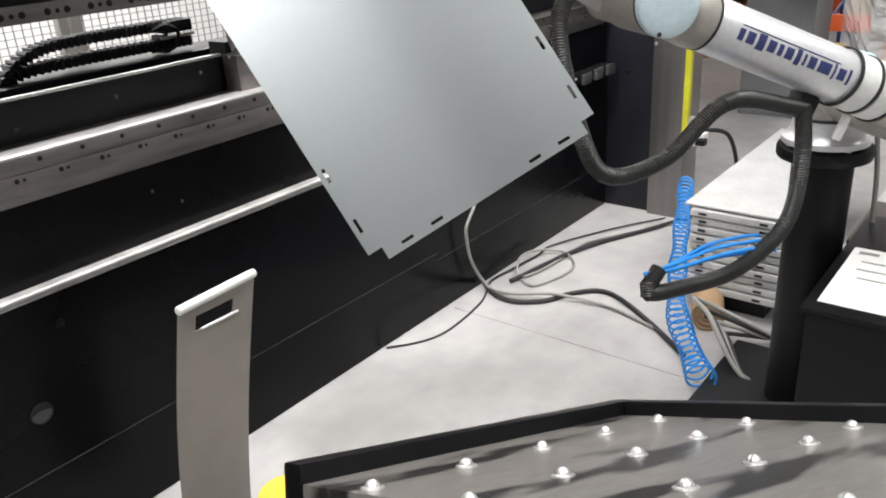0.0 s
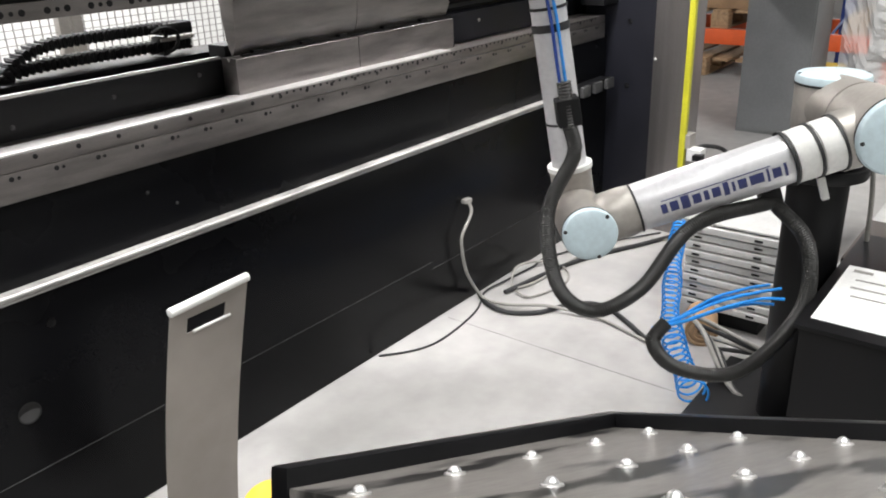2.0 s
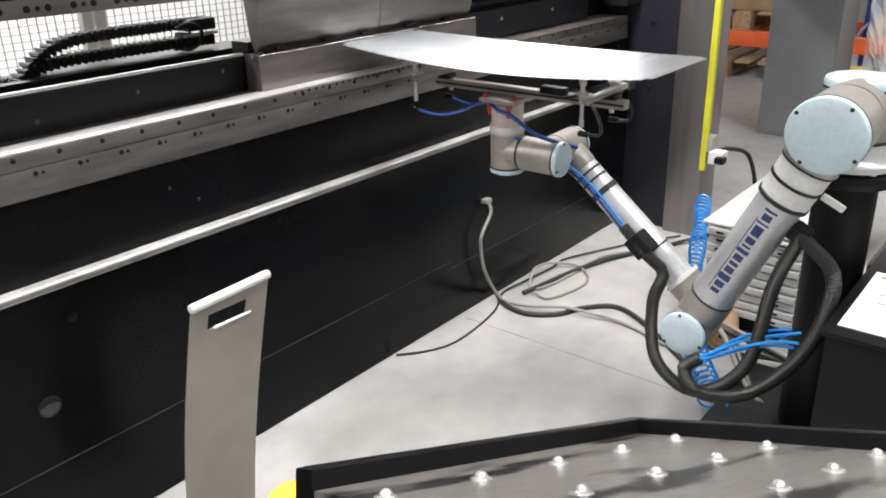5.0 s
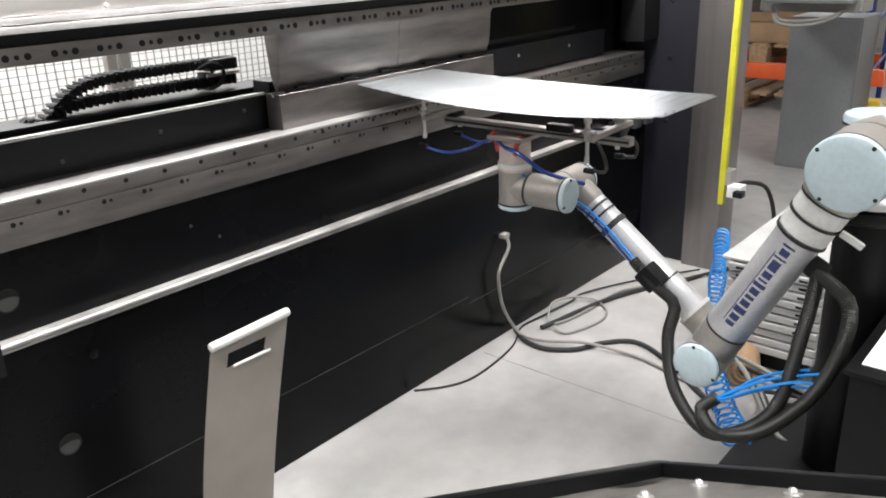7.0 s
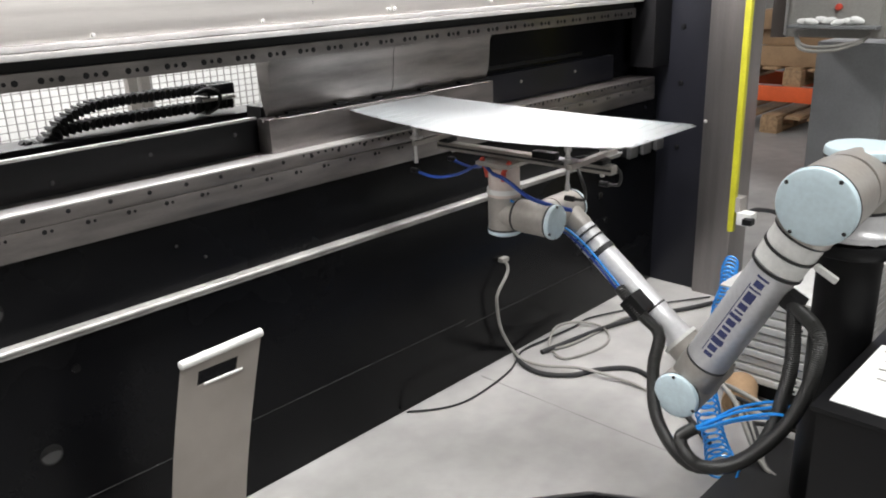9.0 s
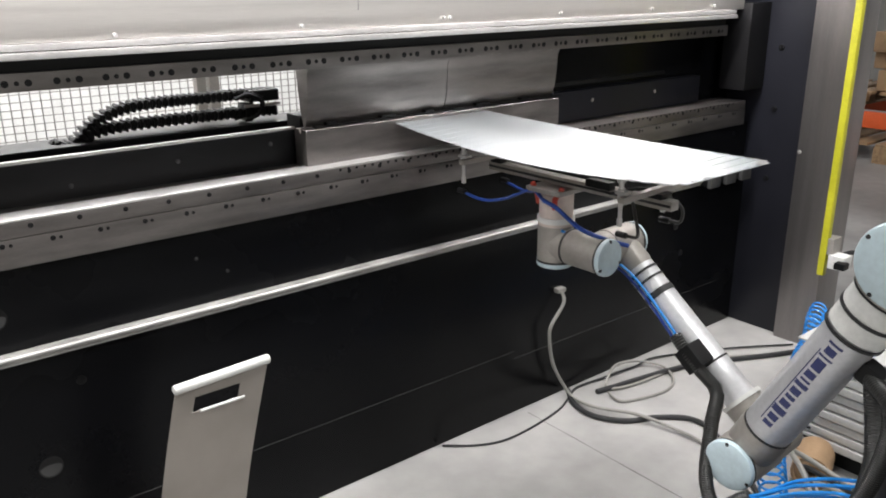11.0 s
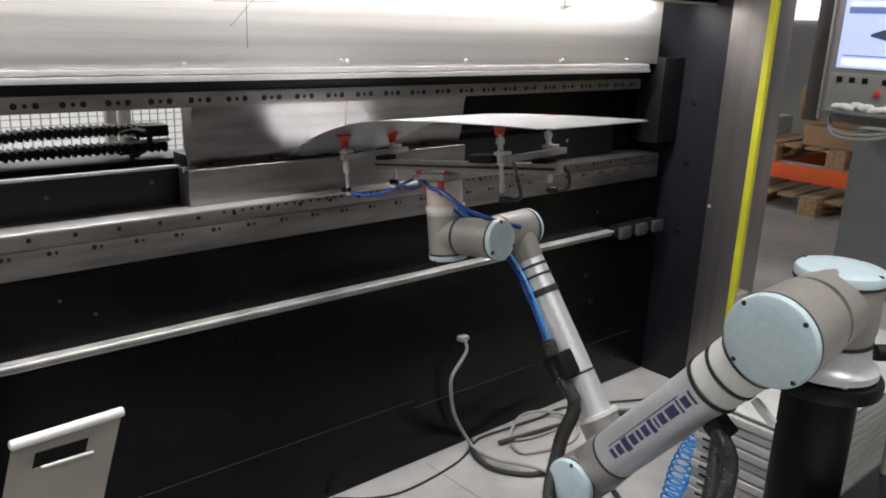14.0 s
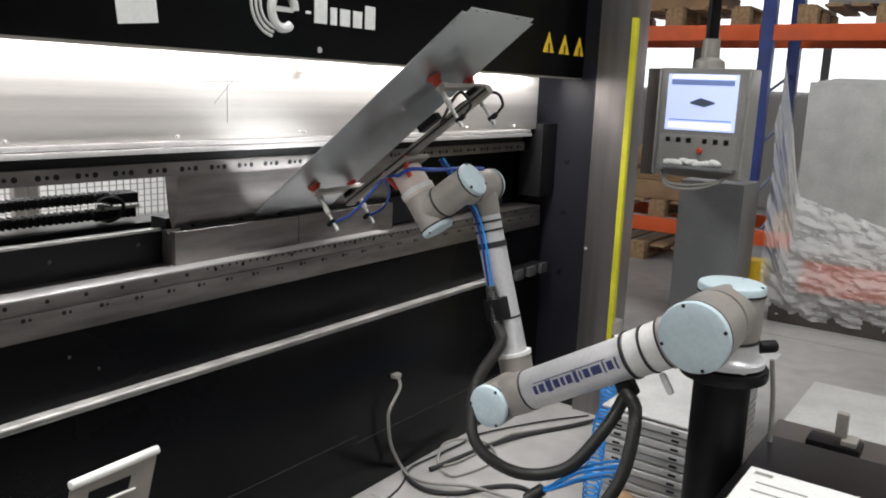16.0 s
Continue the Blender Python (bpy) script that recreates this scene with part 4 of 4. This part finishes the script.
def build_robot():
    base = part("base", turned(B(), (0, 0, 0), ez, [(0, 0), (0, 0.095), (0.012, 0.095), (0.016, 0.088), (0.03, 0.078), (0.058, 0.074), (0.060, 0)], 48), M_ALU, robot, "cast grey robot base")
    part("base_ring", turned(B(), (0, 0, 0), ez, [(0.058, 0.070), (0.058, 0.0765), (0.064, 0.0765), (0.064, 0.070)], 48), M_RING, base)
    part("connector", drum(B(), (0.07, -0.06, 0.03), (0.8, -0.6, 0), 0, 0.05, 0.016, 0.003, 16), M_MATTE, base)
    # shoulder: upright housing with a stub towards the upper arm
    bm = turned(B(), (0, 0, 0), ez, [(-0.063, 0), (-0.063, 0.074), (-0.04, 0.078), (0.045, 0.078), (0.05, 0.076), (0.05, 0)], 48)
    turned(bm, (0, 0, 0), ex, [(-0.02, 0), (-0.02, 0.070), (0.125, 0.074), (0.13, 0.074), (0.13, 0)], 48)
    LINK["shoulder"] = part("shoulder", bm, M_CAST, robot, "cast grey shoulder housing")
    cap(LINK["shoulder"], (0, 0, 0.05), ez, 0.080, 4, 0.020)
    # upper arm
    bm = turned(B(), (0, 0, 0), ex, [(-0.086, 0), (-0.086, 0.070), (-0.078, 0.076), (0.058, 0.078), (0.06, 0.078), (0.06, 0)], 48)
    turned(bm, (0, 0, 0), ey, [(0.0, 0.062), (0.085, 0.062), (0.09, 0.058)], 40)
    ua = LINK["upper_arm"] = part("upper_arm", bm, M_CAST, robot, "silver upper arm of the robot")
    bm = turned(B(), (0, 0.612, 0), ey, [(-0.11, 0.0), (-0.11, 0.052), (-0.09, 0.055), (-0.04, 0.054), (-0.02, 0.04), (-0.02, 0)], 40)
    turned(bm, (0, 0.612, 0), ex, [(-0.075, 0), (-0.075, 0.056), (-0.07, 0.058), (0.050, 0.058), (0.051, 0.0)], 40)
    part("elbow_housing", bm, M_CAST, ua, "cast grey elbow housing")
    part("tube", turned(B(), (0, 0, 0), ey, [(0.185, 0.0), (0.185, 0.052), (0.50, 0.052), (0.504, 0.05), (0.504, 0)], 48), M_ALU, ua, "silver aluminium tube")
    part("collar", turned(B(), (0, 0, 0), ey, [(0.088, 0.0), (0.088, 0.057), (0.13, 0.057), (0.132, 0.0545), (0.138, 0.0545), (0.140, 0.056), (0.18, 0.0555), (0.184, 0.0)], 48), M_WHITE, ua, "pale collar with a warning label")
    for y in (0.086, 0.134, 0.184):
        part("clamp_band", turned(B(), (0, 0, 0), ey, [(y, 0.055), (y, 0.0605 if y < 0.1 else 0.0585), (y + 0.006, 0.0605 if y < 0.1 else 0.0585), (y + 0.006, 0.055)], 40), M_RING, ua)
    part("clamp_band", turned(B(), (0, 0, 0), ey, [(0.50, 0.050), (0.50, 0.0535), (0.505, 0.0535), (0.505, 0.050)], 40), M_RING, ua)
    cap(ua, (0.06, 0, 0), ex, 0.080)
    cap(ua, (0.051, 0.612, 0), ex, 0.058, 3, 0.014)
    # the lettering on the tube becomes a row of bars
    y = 0.205
    widths = (0.006, 0.017, 0.005, 0.028, 0.017, 0.006, 0.011, 0.017, 0.010, 0.017, 0.017, 0.017, 0.012)
    for i, wd in enumerate(widths):
        tall = 0.021 if i not in (0, 2, 10, 6) else 0.029
        bm = B()
        for j in range(4):
            q0 = -tall / 2 + tall * j / 4
            q1 = q0 + tall / 4
            vs = [bm.verts.new((0.0527 * math.cos(q / 0.052), yy, 0.0527 * math.sin(q / 0.052))) for yy, q in ((y, q0), (y + wd, q0), (y + wd, q1), (y, q1))]
            bm.faces.new(vs)
        part("print_bar", bm, M_INK, ua, "dark blue printed bar")
        y += wd + 0.0062
    part("print_rule", swept(B(), [(0.0521 * math.cos(0.33), 0.235, -0.0521 * math.sin(0.33)), (0.0521 * math.cos(0.33), y - 0.01, -0.0521 * math.sin(0.33))], 0.0012, 6), M_INK, ua, "dark blue printed line")
    part("cable_clamp", box(B(), -0.020, 0.020, 0.215, 0.255, 0.050, 0.092, 0.006), M_MATTE, ua, "black hose clamp")
    part("clamp_lever", box(B(), 0.0, 0.012, 0.125, 0.14, 0.06, 0.112, 0.004), M_WHITE, ua, "pale clamp lever")
    # the arm leans slightly towards the base at its elbow end
    shear = Matrix.Identity(4)
    shear[0][1] = -0.055 / 0.612
    for ob in (ua, *ua.children_recursive):
        ob.data.transform(shear)
    # forearm
    bm = turned(B(), (0, 0, 0), ex, [(-0.055, 0), (-0.055, 0.045), (-0.05, 0.052), (0.095, 0.055), (0.097, 0.0)], 40)
    turned(bm, (0, 0, 0), ey, [(0.0, 0.046), (0.07, 0.046), (0.10, 0.047), (0.104, 0.043)], 36)
    fa = LINK["forearm"] = part("forearm", bm, M_CAST, robot, "slim silver forearm of the robot")
    bm = turned(B(), (0, 0.5723, 0), ex, [(-0.045, 0), (-0.045, 0.044), (-0.04, 0.046), (0.058, 0.046), (0.06, 0.0)], 40)
    turned(bm, (0, 0.5723, 0), ey, [(-0.085, 0.0), (-0.085, 0.036), (-0.07, 0.040), (0.0, 0.040)], 36)
    part("wrist_housing", bm, M_CAST, fa, "cast grey wrist housing")
    part("tube", turned(B(), (0, 0, 0), ey, [(0.10, 0), (0.10, 0.0385), (0.49, 0.0375), (0.492, 0)], 40), M_ALU, fa, "slim aluminium tube")
    part("collar", turned(B(), (0, 0, 0), ey, [(0.094, 0.0), (0.094, 0.050), (0.104, 0.050), (0.104, 0)], 40), M_WHITE, fa)
    for y, hh in ((0.40, 0.016), (0.445, 0.006), (0.47, 0.006), (0.20, 0.005)):
        part("cable_tie", turned(B(), (0, 0, 0), ey, [(y, 0.037), (y, 0.0402), (y + hh, 0.0402), (y + hh, 0.037)], 32), M_RING, fa, "black strap")
    cap(fa, (-0.045, 0.5723, 0), -ex, 0.047, 3, 0.012)
    part("hose_holder", box(B(), 0.02, 0.075, 0.205, 0.265, -0.03, 0.02, 0.006), M_MATTE, fa, "black hose holder")
    for dz in (-0.008, 0.004):
        part("air_tube", swept(B(), spline([(0.060, 0.27, dz), (0.052, 0.34, dz), (0.046, 0.44, dz), (0.05, 0.52, dz + 0.01), (0.08, 0.60, dz + 0.03), (0.14, 0.66, dz + 0.02)], 40), 0.0036, 8), M_TUBE2 if dz > 0 else M_TUBE, fa, "blue air tube along the forearm")
    part("hose_sleeve", swept(B(), spline([(0.062, 0.20, -0.004), (0.060, 0.25, -0.004), (0.055, 0.30, -0.004)], 30), 0.015, 12, 0.06), M_HOSE, fa, "ribbed hose end")
    # wrists
    bm = turned(B(), (0, 0, 0), ey, [(-0.046, 0), (-0.046, 0.045), (0.066, 0.045), (0.068, 0)], 40)
    turned(bm, (0, 0, 0), ex, [(-0.056, 0), (-0.056, 0.044), (0.0, 0.044)], 36)
    LINK["first_wrist"] = part("first_wrist", bm, M_CAST, robot, "grey wrist housing")
    cap(LINK["first_wrist"], (0, -0.046, 0), -ey, 0.047, 3, 0.014)
    part("wrist_ring", turned(B(), (0, 0, 0), ey, [(0.060, 0.044), (0.060, 0.0462), (0.066, 0.0462), (0.066, 0.044)], 36), M_RING, LINK["first_wrist"])
    bm = turned(B(), (0, 0, 0), ey, [(-0.046, 0), (-0.046, 0.045), (0.050, 0.045), (0.052, 0)], 40)
    turned(bm, (0, 0, 0), ex, [(-0.05, 0), (-0.05, 0.044), (0.0, 0.044)], 36)
    LINK["second_wrist"] = part("second_wrist", bm, M_CAST, robot, "grey wrist housing")
    cap(LINK["second_wrist"], (0, -0.046, 0), -ey, 0.047, 3, 0.014)
    build_gripper()


PLUNGERS, PADS = [], []
CUPS = [(su, sv) for su in (-0.30, 0.20) for sv in (-0.045, 0.115)]


def build_gripper():
    """In its own space x runs along the sheet towards the press, z up to the sheet at 0.265."""
    g = LINK["gripper"] = part("gripper", turned(B(), (0, 0, 0), ez, [(0.050, 0), (0.050, 0.0455), (0.062, 0.0455), (0.064, 0.043), (0.130, 0.043), (0.134, 0.040), (0.136, 0)], 40), M_FOAM, robot, "vacuum gripper frame with four red suction cups")
    part("band", turned(B(), (0, 0, 0), ez, [(0.058, 0.044), (0.058, 0.0475), (0.072, 0.0475), (0.072, 0.044)], 36), M_WHITE, g)
    for q in (-0.6, 0.5, 2.2):
        part("red_tie", swept(B(), [(0.045 * math.cos(q), 0.045 * math.sin(q), 0.10), (0.05 * math.cos(q), 0.05 * math.sin(q), 0.125), (0.06 * math.cos(q + 0.3), 0.06 * math.sin(q + 0.3), 0.155)], 0.007, 8), M_RED, g, "red strap end")
    part("adapter", box(B(), -0.055, 0.055, -0.055, 0.055, 0.137, 0.149, 0.003), M_CAST, g)
    part("rail", box(B(), -0.34, 0.23, -0.014, 0.014, 0.154, 0.176, 0.002), M_CAST, g, "aluminium profile rail")
    part("rail_groove", box(B(), -0.338, 0.228, -0.0148, 0.0148, 0.162, 0.168, 0.0), M_RING, g)
    for su in (-0.30, 0.20):
        part("cross_rail", box(B(), su - 0.008, su + 0.008, -0.072, 0.142, 0.190, 0.203, 0.002), M_CAST, g, "short aluminium cross rail")
        part("clamp_block", box(B(), su - 0.018, su + 0.018, -0.02, 0.02, 0.1765, 0.1895, 0.003), M_BLACK, g)
        for sv in (-0.045, 0.115):
            part("cup_bracket", box(B(), min(su, su + 0.03), su + 0.03, sv - 0.011, sv + 0.011, 0.2035, 0.211, 0.002), M_BRIGHT, g)
    for su, sv in CUPS:
        PLUNGERS.append(part("plunger", turned(B(), (su + 0.02, sv, 0), ez, [(0.118, 0), (0.118, 0.006), (0.134, 0.006), (0.136, 0.0045), (0.172, 0.0045), (0.174, 0.008), (0.202, 0.008), (0.204, 0.0055), (0.214, 0.0055), (0.216, 0.009), (0.228, 0.009), (0.229, 0.005), (0.238, 0.005), (0.238, 0)], 16), M_BRIGHT, g, "steel spring plunger"))
        PADS.append(part("suction_cup", turned(B(), (su + 0.02, sv, 0), ez, [(0.234, 0), (0.234, 0.009), (0.239, 0.011), (0.243, 0.009), (0.247, 0.013), (0.250, 0.011), (0.2625, 0.020), (0.2635, 0.018), (0.255, 0)], 24), M_RED, g, "red rubber suction cup"))
        part("fitting", drum(B(), (su + 0.02, sv, 0.113), (1 if su > 0 else -1, 0, 0), -0.006, 0.02, 0.007, 0.001, 12), M_MATTE, g)
    for su, sv in CUPS:
        s = 1 if su > 0 else -1
        part("air_tube", swept(B(), spline([(su + 0.02 + s * 0.02, sv, 0.113), (su * 0.8, sv * 0.9, 0.100), (su * 0.45, sv * 0.6 + 0.02, 0.115), (su * 0.2, 0.045, 0.140), (0.0, 0.05, 0.12)] if su > 0 else [(su + 0.0, sv, 0.113), (su - 0.035, sv + 0.01, 0.122), (su - 0.03, sv + 0.012, 0.160), (su + 0.05, sv * 0.4, 0.184), (su + 0.12, 0.022, 0.166)], 36), 0.0038, 8), M_TUBE2 if su > 0 else M_HOSE, g, "air tube")
    part("air_tube", swept(B(), spline([(0.0, 0.05, 0.12), (-0.05, 0.055, 0.11), (-0.11, 0.04, 0.07), (-0.15, 0.0, 0.045), (-0.18, -0.06, 0.02)], 36), 0.0055, 8), M_TUBE2, g, "dark blue tube bundle")
    part("valve", box(B(), -0.19, -0.12, 0.015, 0.04, 0.1765, 0.196, 0.004), M_MATTE, g)


build_robot()
_b = B()
swept(_b, [(0, 0, 0.0024 * (i - 6)) for i in range(13)], 0.0155, 12, 0.05)
_seg = mesh_of("hose_segment", _b, M_HOSE)


def hose_of(count):
    out = []
    for _ in range(count):
        o = new("hose_segment", _seg)
        o.parent = robot
        out.append(o)
    tagged(out[0], "black corrugated hose")
    return out


HOSE, LOOP = hose_of(42), hose_of(34)
# seconds, then places of the hose below the elbow: along the arm's plane and up from the elbow
HANG = [
    (0, -0.189, -0.029, -0.172, -0.195, -0.116, -0.288, 0.003, -0.27, 0.124, -0.181),
    (0.5, -0.138, -0.144, -0.114, -0.213, -0.058, -0.256, 0.043, -0.211, 0.153, -0.124),
    (1, -0.108, 0.05, -0.092, -0.115, -0.034, -0.226, 0.058, -0.189, 0.156, -0.084),
    (1.5, -0.096, 0.042, -0.071, -0.127, -0.005, -0.19, 0.089, -0.153, 0.187, -0.037),
    (2.5, -0.074, 0.039, -0.065, -0.08, 0.024, -0.157, 0.131, -0.096, 0.226, 0.061),
    (3.5, -0.07, 0.07, -0.03, -0.076, 0.075, -0.144, 0.176, -0.088, 0.235, 0.081),
    (4.5, -0.095, 0.049, -0.055, -0.083, 0.052, -0.135, 0.162, -0.025, 0.197, 0.19),
    (7.5, -0.086, 0.032, -0.036, -0.078, 0.062, -0.166, 0.199, -0.058, 0.244, 0.157),
    (15, -0.056, 0.06, -0.03, -0.082, 0.084, -0.135, 0.237, -0.061, 0.316, 0.077),
    (16, -0.061, 0.037, -0.027, -0.097, 0.095, -0.148, 0.235, -0.097, 0.328, 0.033),
]
# the same for the free end that loops down from the clamp, from the clamp's place
FREE = [
    (0, -0.032, -0.09, -0.053, -0.213, -0.153, -0.292, -0.27, -0.309, -0.35, -0.306),
    (1, 0.015, -0.078, 0.002, -0.224, -0.097, -0.34, -0.22, -0.356, -0.29, -0.3),
    (2.5, 0.078, -0.08, 0.083, -0.238, -0.038, -0.386, -0.176, -0.364, -0.23, -0.292),
    (4.5, 0.087, -0.066, 0.056, -0.244, -0.049, -0.388, -0.166, -0.422, -0.211, -0.371),
    (7.5, 0.079, -0.052, 0.045, -0.235, -0.06, -0.39, -0.16, -0.441, -0.212, -0.39),
    (16, 0.042, -0.032, 0.02, -0.193, -0.062, -0.337, -0.18, -0.395, -0.216, -0.33),
]
# tubes at the hose's free end: along x from the end
TUBES = part("air_tube", swept(B(), spline([(-0.03, 0, 0), (0.03, 0, 0.004), (0.12, 0.0, 0.016), (0.20, 0.0, 0.012), (0.255, 0.004, 0.002)], 30), 0.0036, 8), M_TUBE, robot, "bright blue air tube")
for _dy, _dz, _l in ((0.01, 0.010, 0.94), (-0.012, -0.010, 1.0), (-0.004, -0.020, 0.92), (0.016, -0.004, 0.85)):
    part("air_tube", swept(B(), spline([(-0.03, 0, 0), (0.03 * _l, _dy * 0.4, _dz * 0.3), (0.12 * _l, _dy, _dz * 0.8 + 0.014), (0.20 * _l, _dy, _dz + 0.012), (0.25 * _l, _dy * 1.5, _dz * 1.2)], 30), 0.0036, 8), M_TUBE, TUBES)
# the way in which the sheet swings aside
RIGHT = Vector((0.63, -0.77, 0))
CLAMP = Vector((-0.01, 0.235, 0.078))


# ---- the sheet that is bent ----
SHEET_L, STRIPS = 0.885, 26
# seconds, height of the edge at the tool, then the sheet's slope in degrees at five places along it
BEND = [
    (0.0, 0.938, 0, 0, 0, 0, 0),
    (1.5, 0.938, 0, 0, 0, 0, 0),
    (4.5, 0.968, -4, -2.5, -0.5, 2, 3.5),
    (7.0, 0.970, -4, -2.5, -0.5, 2, 3.5),
    (12.8, 0.970, -4, -2.5, -0.5, 2, 3.5),
    (13.2, 0.978, 2, -2, -1, 1, 5),
    (13.5, 0.984, 14.5, 8.5, 1.5, -0.5, 2.5),
    (14.0, 0.984, 32.5, 18.5, 6.5, 4.5, 3.5),
    (14.5, 0.984, 31.5, 26.5, 18.5, 17.5, 16.5),
    (15.0, 0.986, 32, 29.6, 28.9, 28.9, 28.9),
    (15.5, 0.988, 36.5, 36, 35.6, 35.4, 35),
    (16.0, 0.990, 38, 38.2, 38.2, 38.1, 38),
]
sheet = thing("metal_sheet", "thin grey sheet blank with notched corners held by a gripper", "sheet metal")
STRIP = []
# how far the sheet hangs aside and down in the cups while it swings
CARRY = [(0, 0.060, 0.012), (0.5, 0.072, 0.012), (0.9, 0.04, 0.02), (1.3, 0, 0), (16, 0, 0)]


def build_sheet():
    w = SHEET_L / STRIPS
    for i in range(STRIPS):
        holes = []
        x0, x1 = -w / 2, w / 2
        for end in (0, STRIPS - 1):
            if i == end:
                e = x0 if end == 0 else x1 - 0.016
                for y in (-0.155, 0.137):
                    holes.append((e, e + 0.016, y, y + 0.018))
                for y in (-0.115, -0.075, 0.060, 0.100):
                    c = x0 + 0.006 if end == 0 else x1 - 0.010
                    holes.append((c, c + 0.004, y, y + 0.016))
        if i in (1, 3, STRIPS - 2, STRIPS - 4):
            for y in (-0.149, 0.145):
                holes.append((-0.009, 0.009, y, y + 0.004))
        bm = pierced(B(), [x0, x1], [-0.155, 0.155], holes, -0.0008, 0.0008)
        STRIP.append(part("strip", bm, M_SHEET, sheet))


build_sheet()


def sheet_curve(t):
    """Points and slopes along the sheet from its edge at the press outwards, in a plane of (distance outwards, height)."""
    z0, *a = between(BEND, t)
    pts, p, n = [], [0.0, z0], STRIPS
    for i in range(n):
        u = (i + 0.5) / n * 4
        k = min(int(u), 3)
        s = radians(a[k] + (a[k + 1] - a[k]) * (u - k))
        d = SHEET_L / n
        pts.append((p[0] + math.cos(s) * d / 2, p[1] + math.sin(s) * d / 2, s))
        p = [p[0] + math.cos(s) * d, p[1] + math.sin(s) * d]
    return pts


def hose_curves(t, fr):
    """The hose between the forearm's holder and the clamp under the upper arm, then its free end."""
    n = fr["upper_arm"].to_3x3() @ Vector((1, 0, 0))
    h = Vector((-n.y, n.x, 0))
    el, cl = fr["upper_arm"] @ Vector((0, 0.612, 0)), fr["upper_arm"] @ CLAMP
    back = -(fr["forearm"].to_3x3() @ Vector((0, 1, 0)))
    p0 = fr["forearm"] @ Vector((0.062, 0.20, -0.004))
    v = between(HANG, t)
    mid = [el + h * v[k] + ZUP * v[k + 1] + n * (0.02 if k else -0.03) for k in range(0, 10, 2)]
    hang = even(spline([p0, p0 + back * 0.06, *mid, cl], 120), len(HOSE))
    v = between(FREE, t)
    mid = [cl + h * v[k] + ZUP * v[k + 1] + n * 0.05 for k in range(0, 10, 2)]
    tip = mid[-1] + h * 0.03 + ZUP * 0.035 - n * 0.015
    return hang, even(spline([cl, *mid, tip], 120), len(LOOP)), tip, h


def motions():
    step = 0.1
    times = [round(i * step, 2) for i in range(161)]
    frames = {t: joints_at(t) for t in times}
    for name, ob in LINK.items():
        walk(ob, [(t, frames[t][name]) for t in times])
    rows, loop_rows, tube_rows = [[] for _ in HOSE], [[] for _ in LOOP], []
    for t in times[::2]:
        hang, free, tip, h = hose_curves(t, frames[t])
        for pts, table in ((hang, rows), (free, loop_rows)):
            for i, row in enumerate(table):
                d = pts[i + 1] - pts[i]
                row.append((t, Matrix.Translation((pts[i] + pts[i + 1]) / 2) @ d.to_track_quat("Z", "Y").to_matrix().to_4x4()))
        rise = radians(between([(0, 4), (1, 12), (2.5, 18), (4.5, 31), (16, 31)], t)[0])
        x = h * math.cos(rise) + ZUP * math.sin(rise)
        tube_rows.append((t, frame_of(tip, x, ZUP.cross(x).normalized())))
    for ob, r in zip(HOSE + LOOP, rows + loop_rows):
        walk(ob, r)
    walk(TUBES, tube_rows)
    # sheet: first carried by the gripper, then resting on the lower tool
    rest = frames[7.0]["gripper"]
    srows, crows = [[] for _ in STRIP], [[] for _ in CUPS]
    for t in times[::2]:
        c = sheet_curve(t)
        g = Matrix.Translation(ROOT) @ frames[t]["gripper"] @ rest.inverted() @ Matrix.Translation(-ROOT)
        near = min(1, max(0, (t - 4.4) / 1.2))
        near = near * near * (3 - 2 * near)
        twist = radians(4.0) * min(1, max(0, (t - 3) / 1.5)) * min(1, max(0, (13.4 - t) / 0.7))
        shift = between(CARRY, t)
        middles = []
        for i, (d, z, s) in enumerate(c):
            m = Matrix.Translation((2.655, 1.745 - d, z)) @ Matrix.Rotation(-s, 4, "X") @ Matrix.Rotation(radians(-90), 4, "Z") @ Matrix.Rotation(twist * math.sin(math.pi * (i + 0.5) / STRIPS), 4, "X")
            if near < 1:
                q = Matrix.Translation(RIGHT * shift[0] - ZUP * shift[1]) @ g @ m
                m = Matrix.LocRotScale(q.translation.lerp(m.translation, near), q.to_quaternion().slerp(m.to_quaternion(), near), None)
            srows[i].append((t, m))
            middles.append((Matrix.Translation(ROOT) @ frames[t]["gripper"]).inverted() @ m.translation)
        for k, (su, sv) in enumerate(CUPS):
            near_cup = min(middles, key=lambda q: abs(q.x - su - 0.02))
            give = Matrix.Translation((0, 0, min(0.03, max(-0.045, near_cup.z - 0.2648))))
            crows[k].append((t, give))
    for ob, r in zip(STRIP, srows):
        walk(ob, r)
    for a, b, r in zip(PLUNGERS, PADS, crows):
        walk(a, r)
        walk(b, r)


motions()
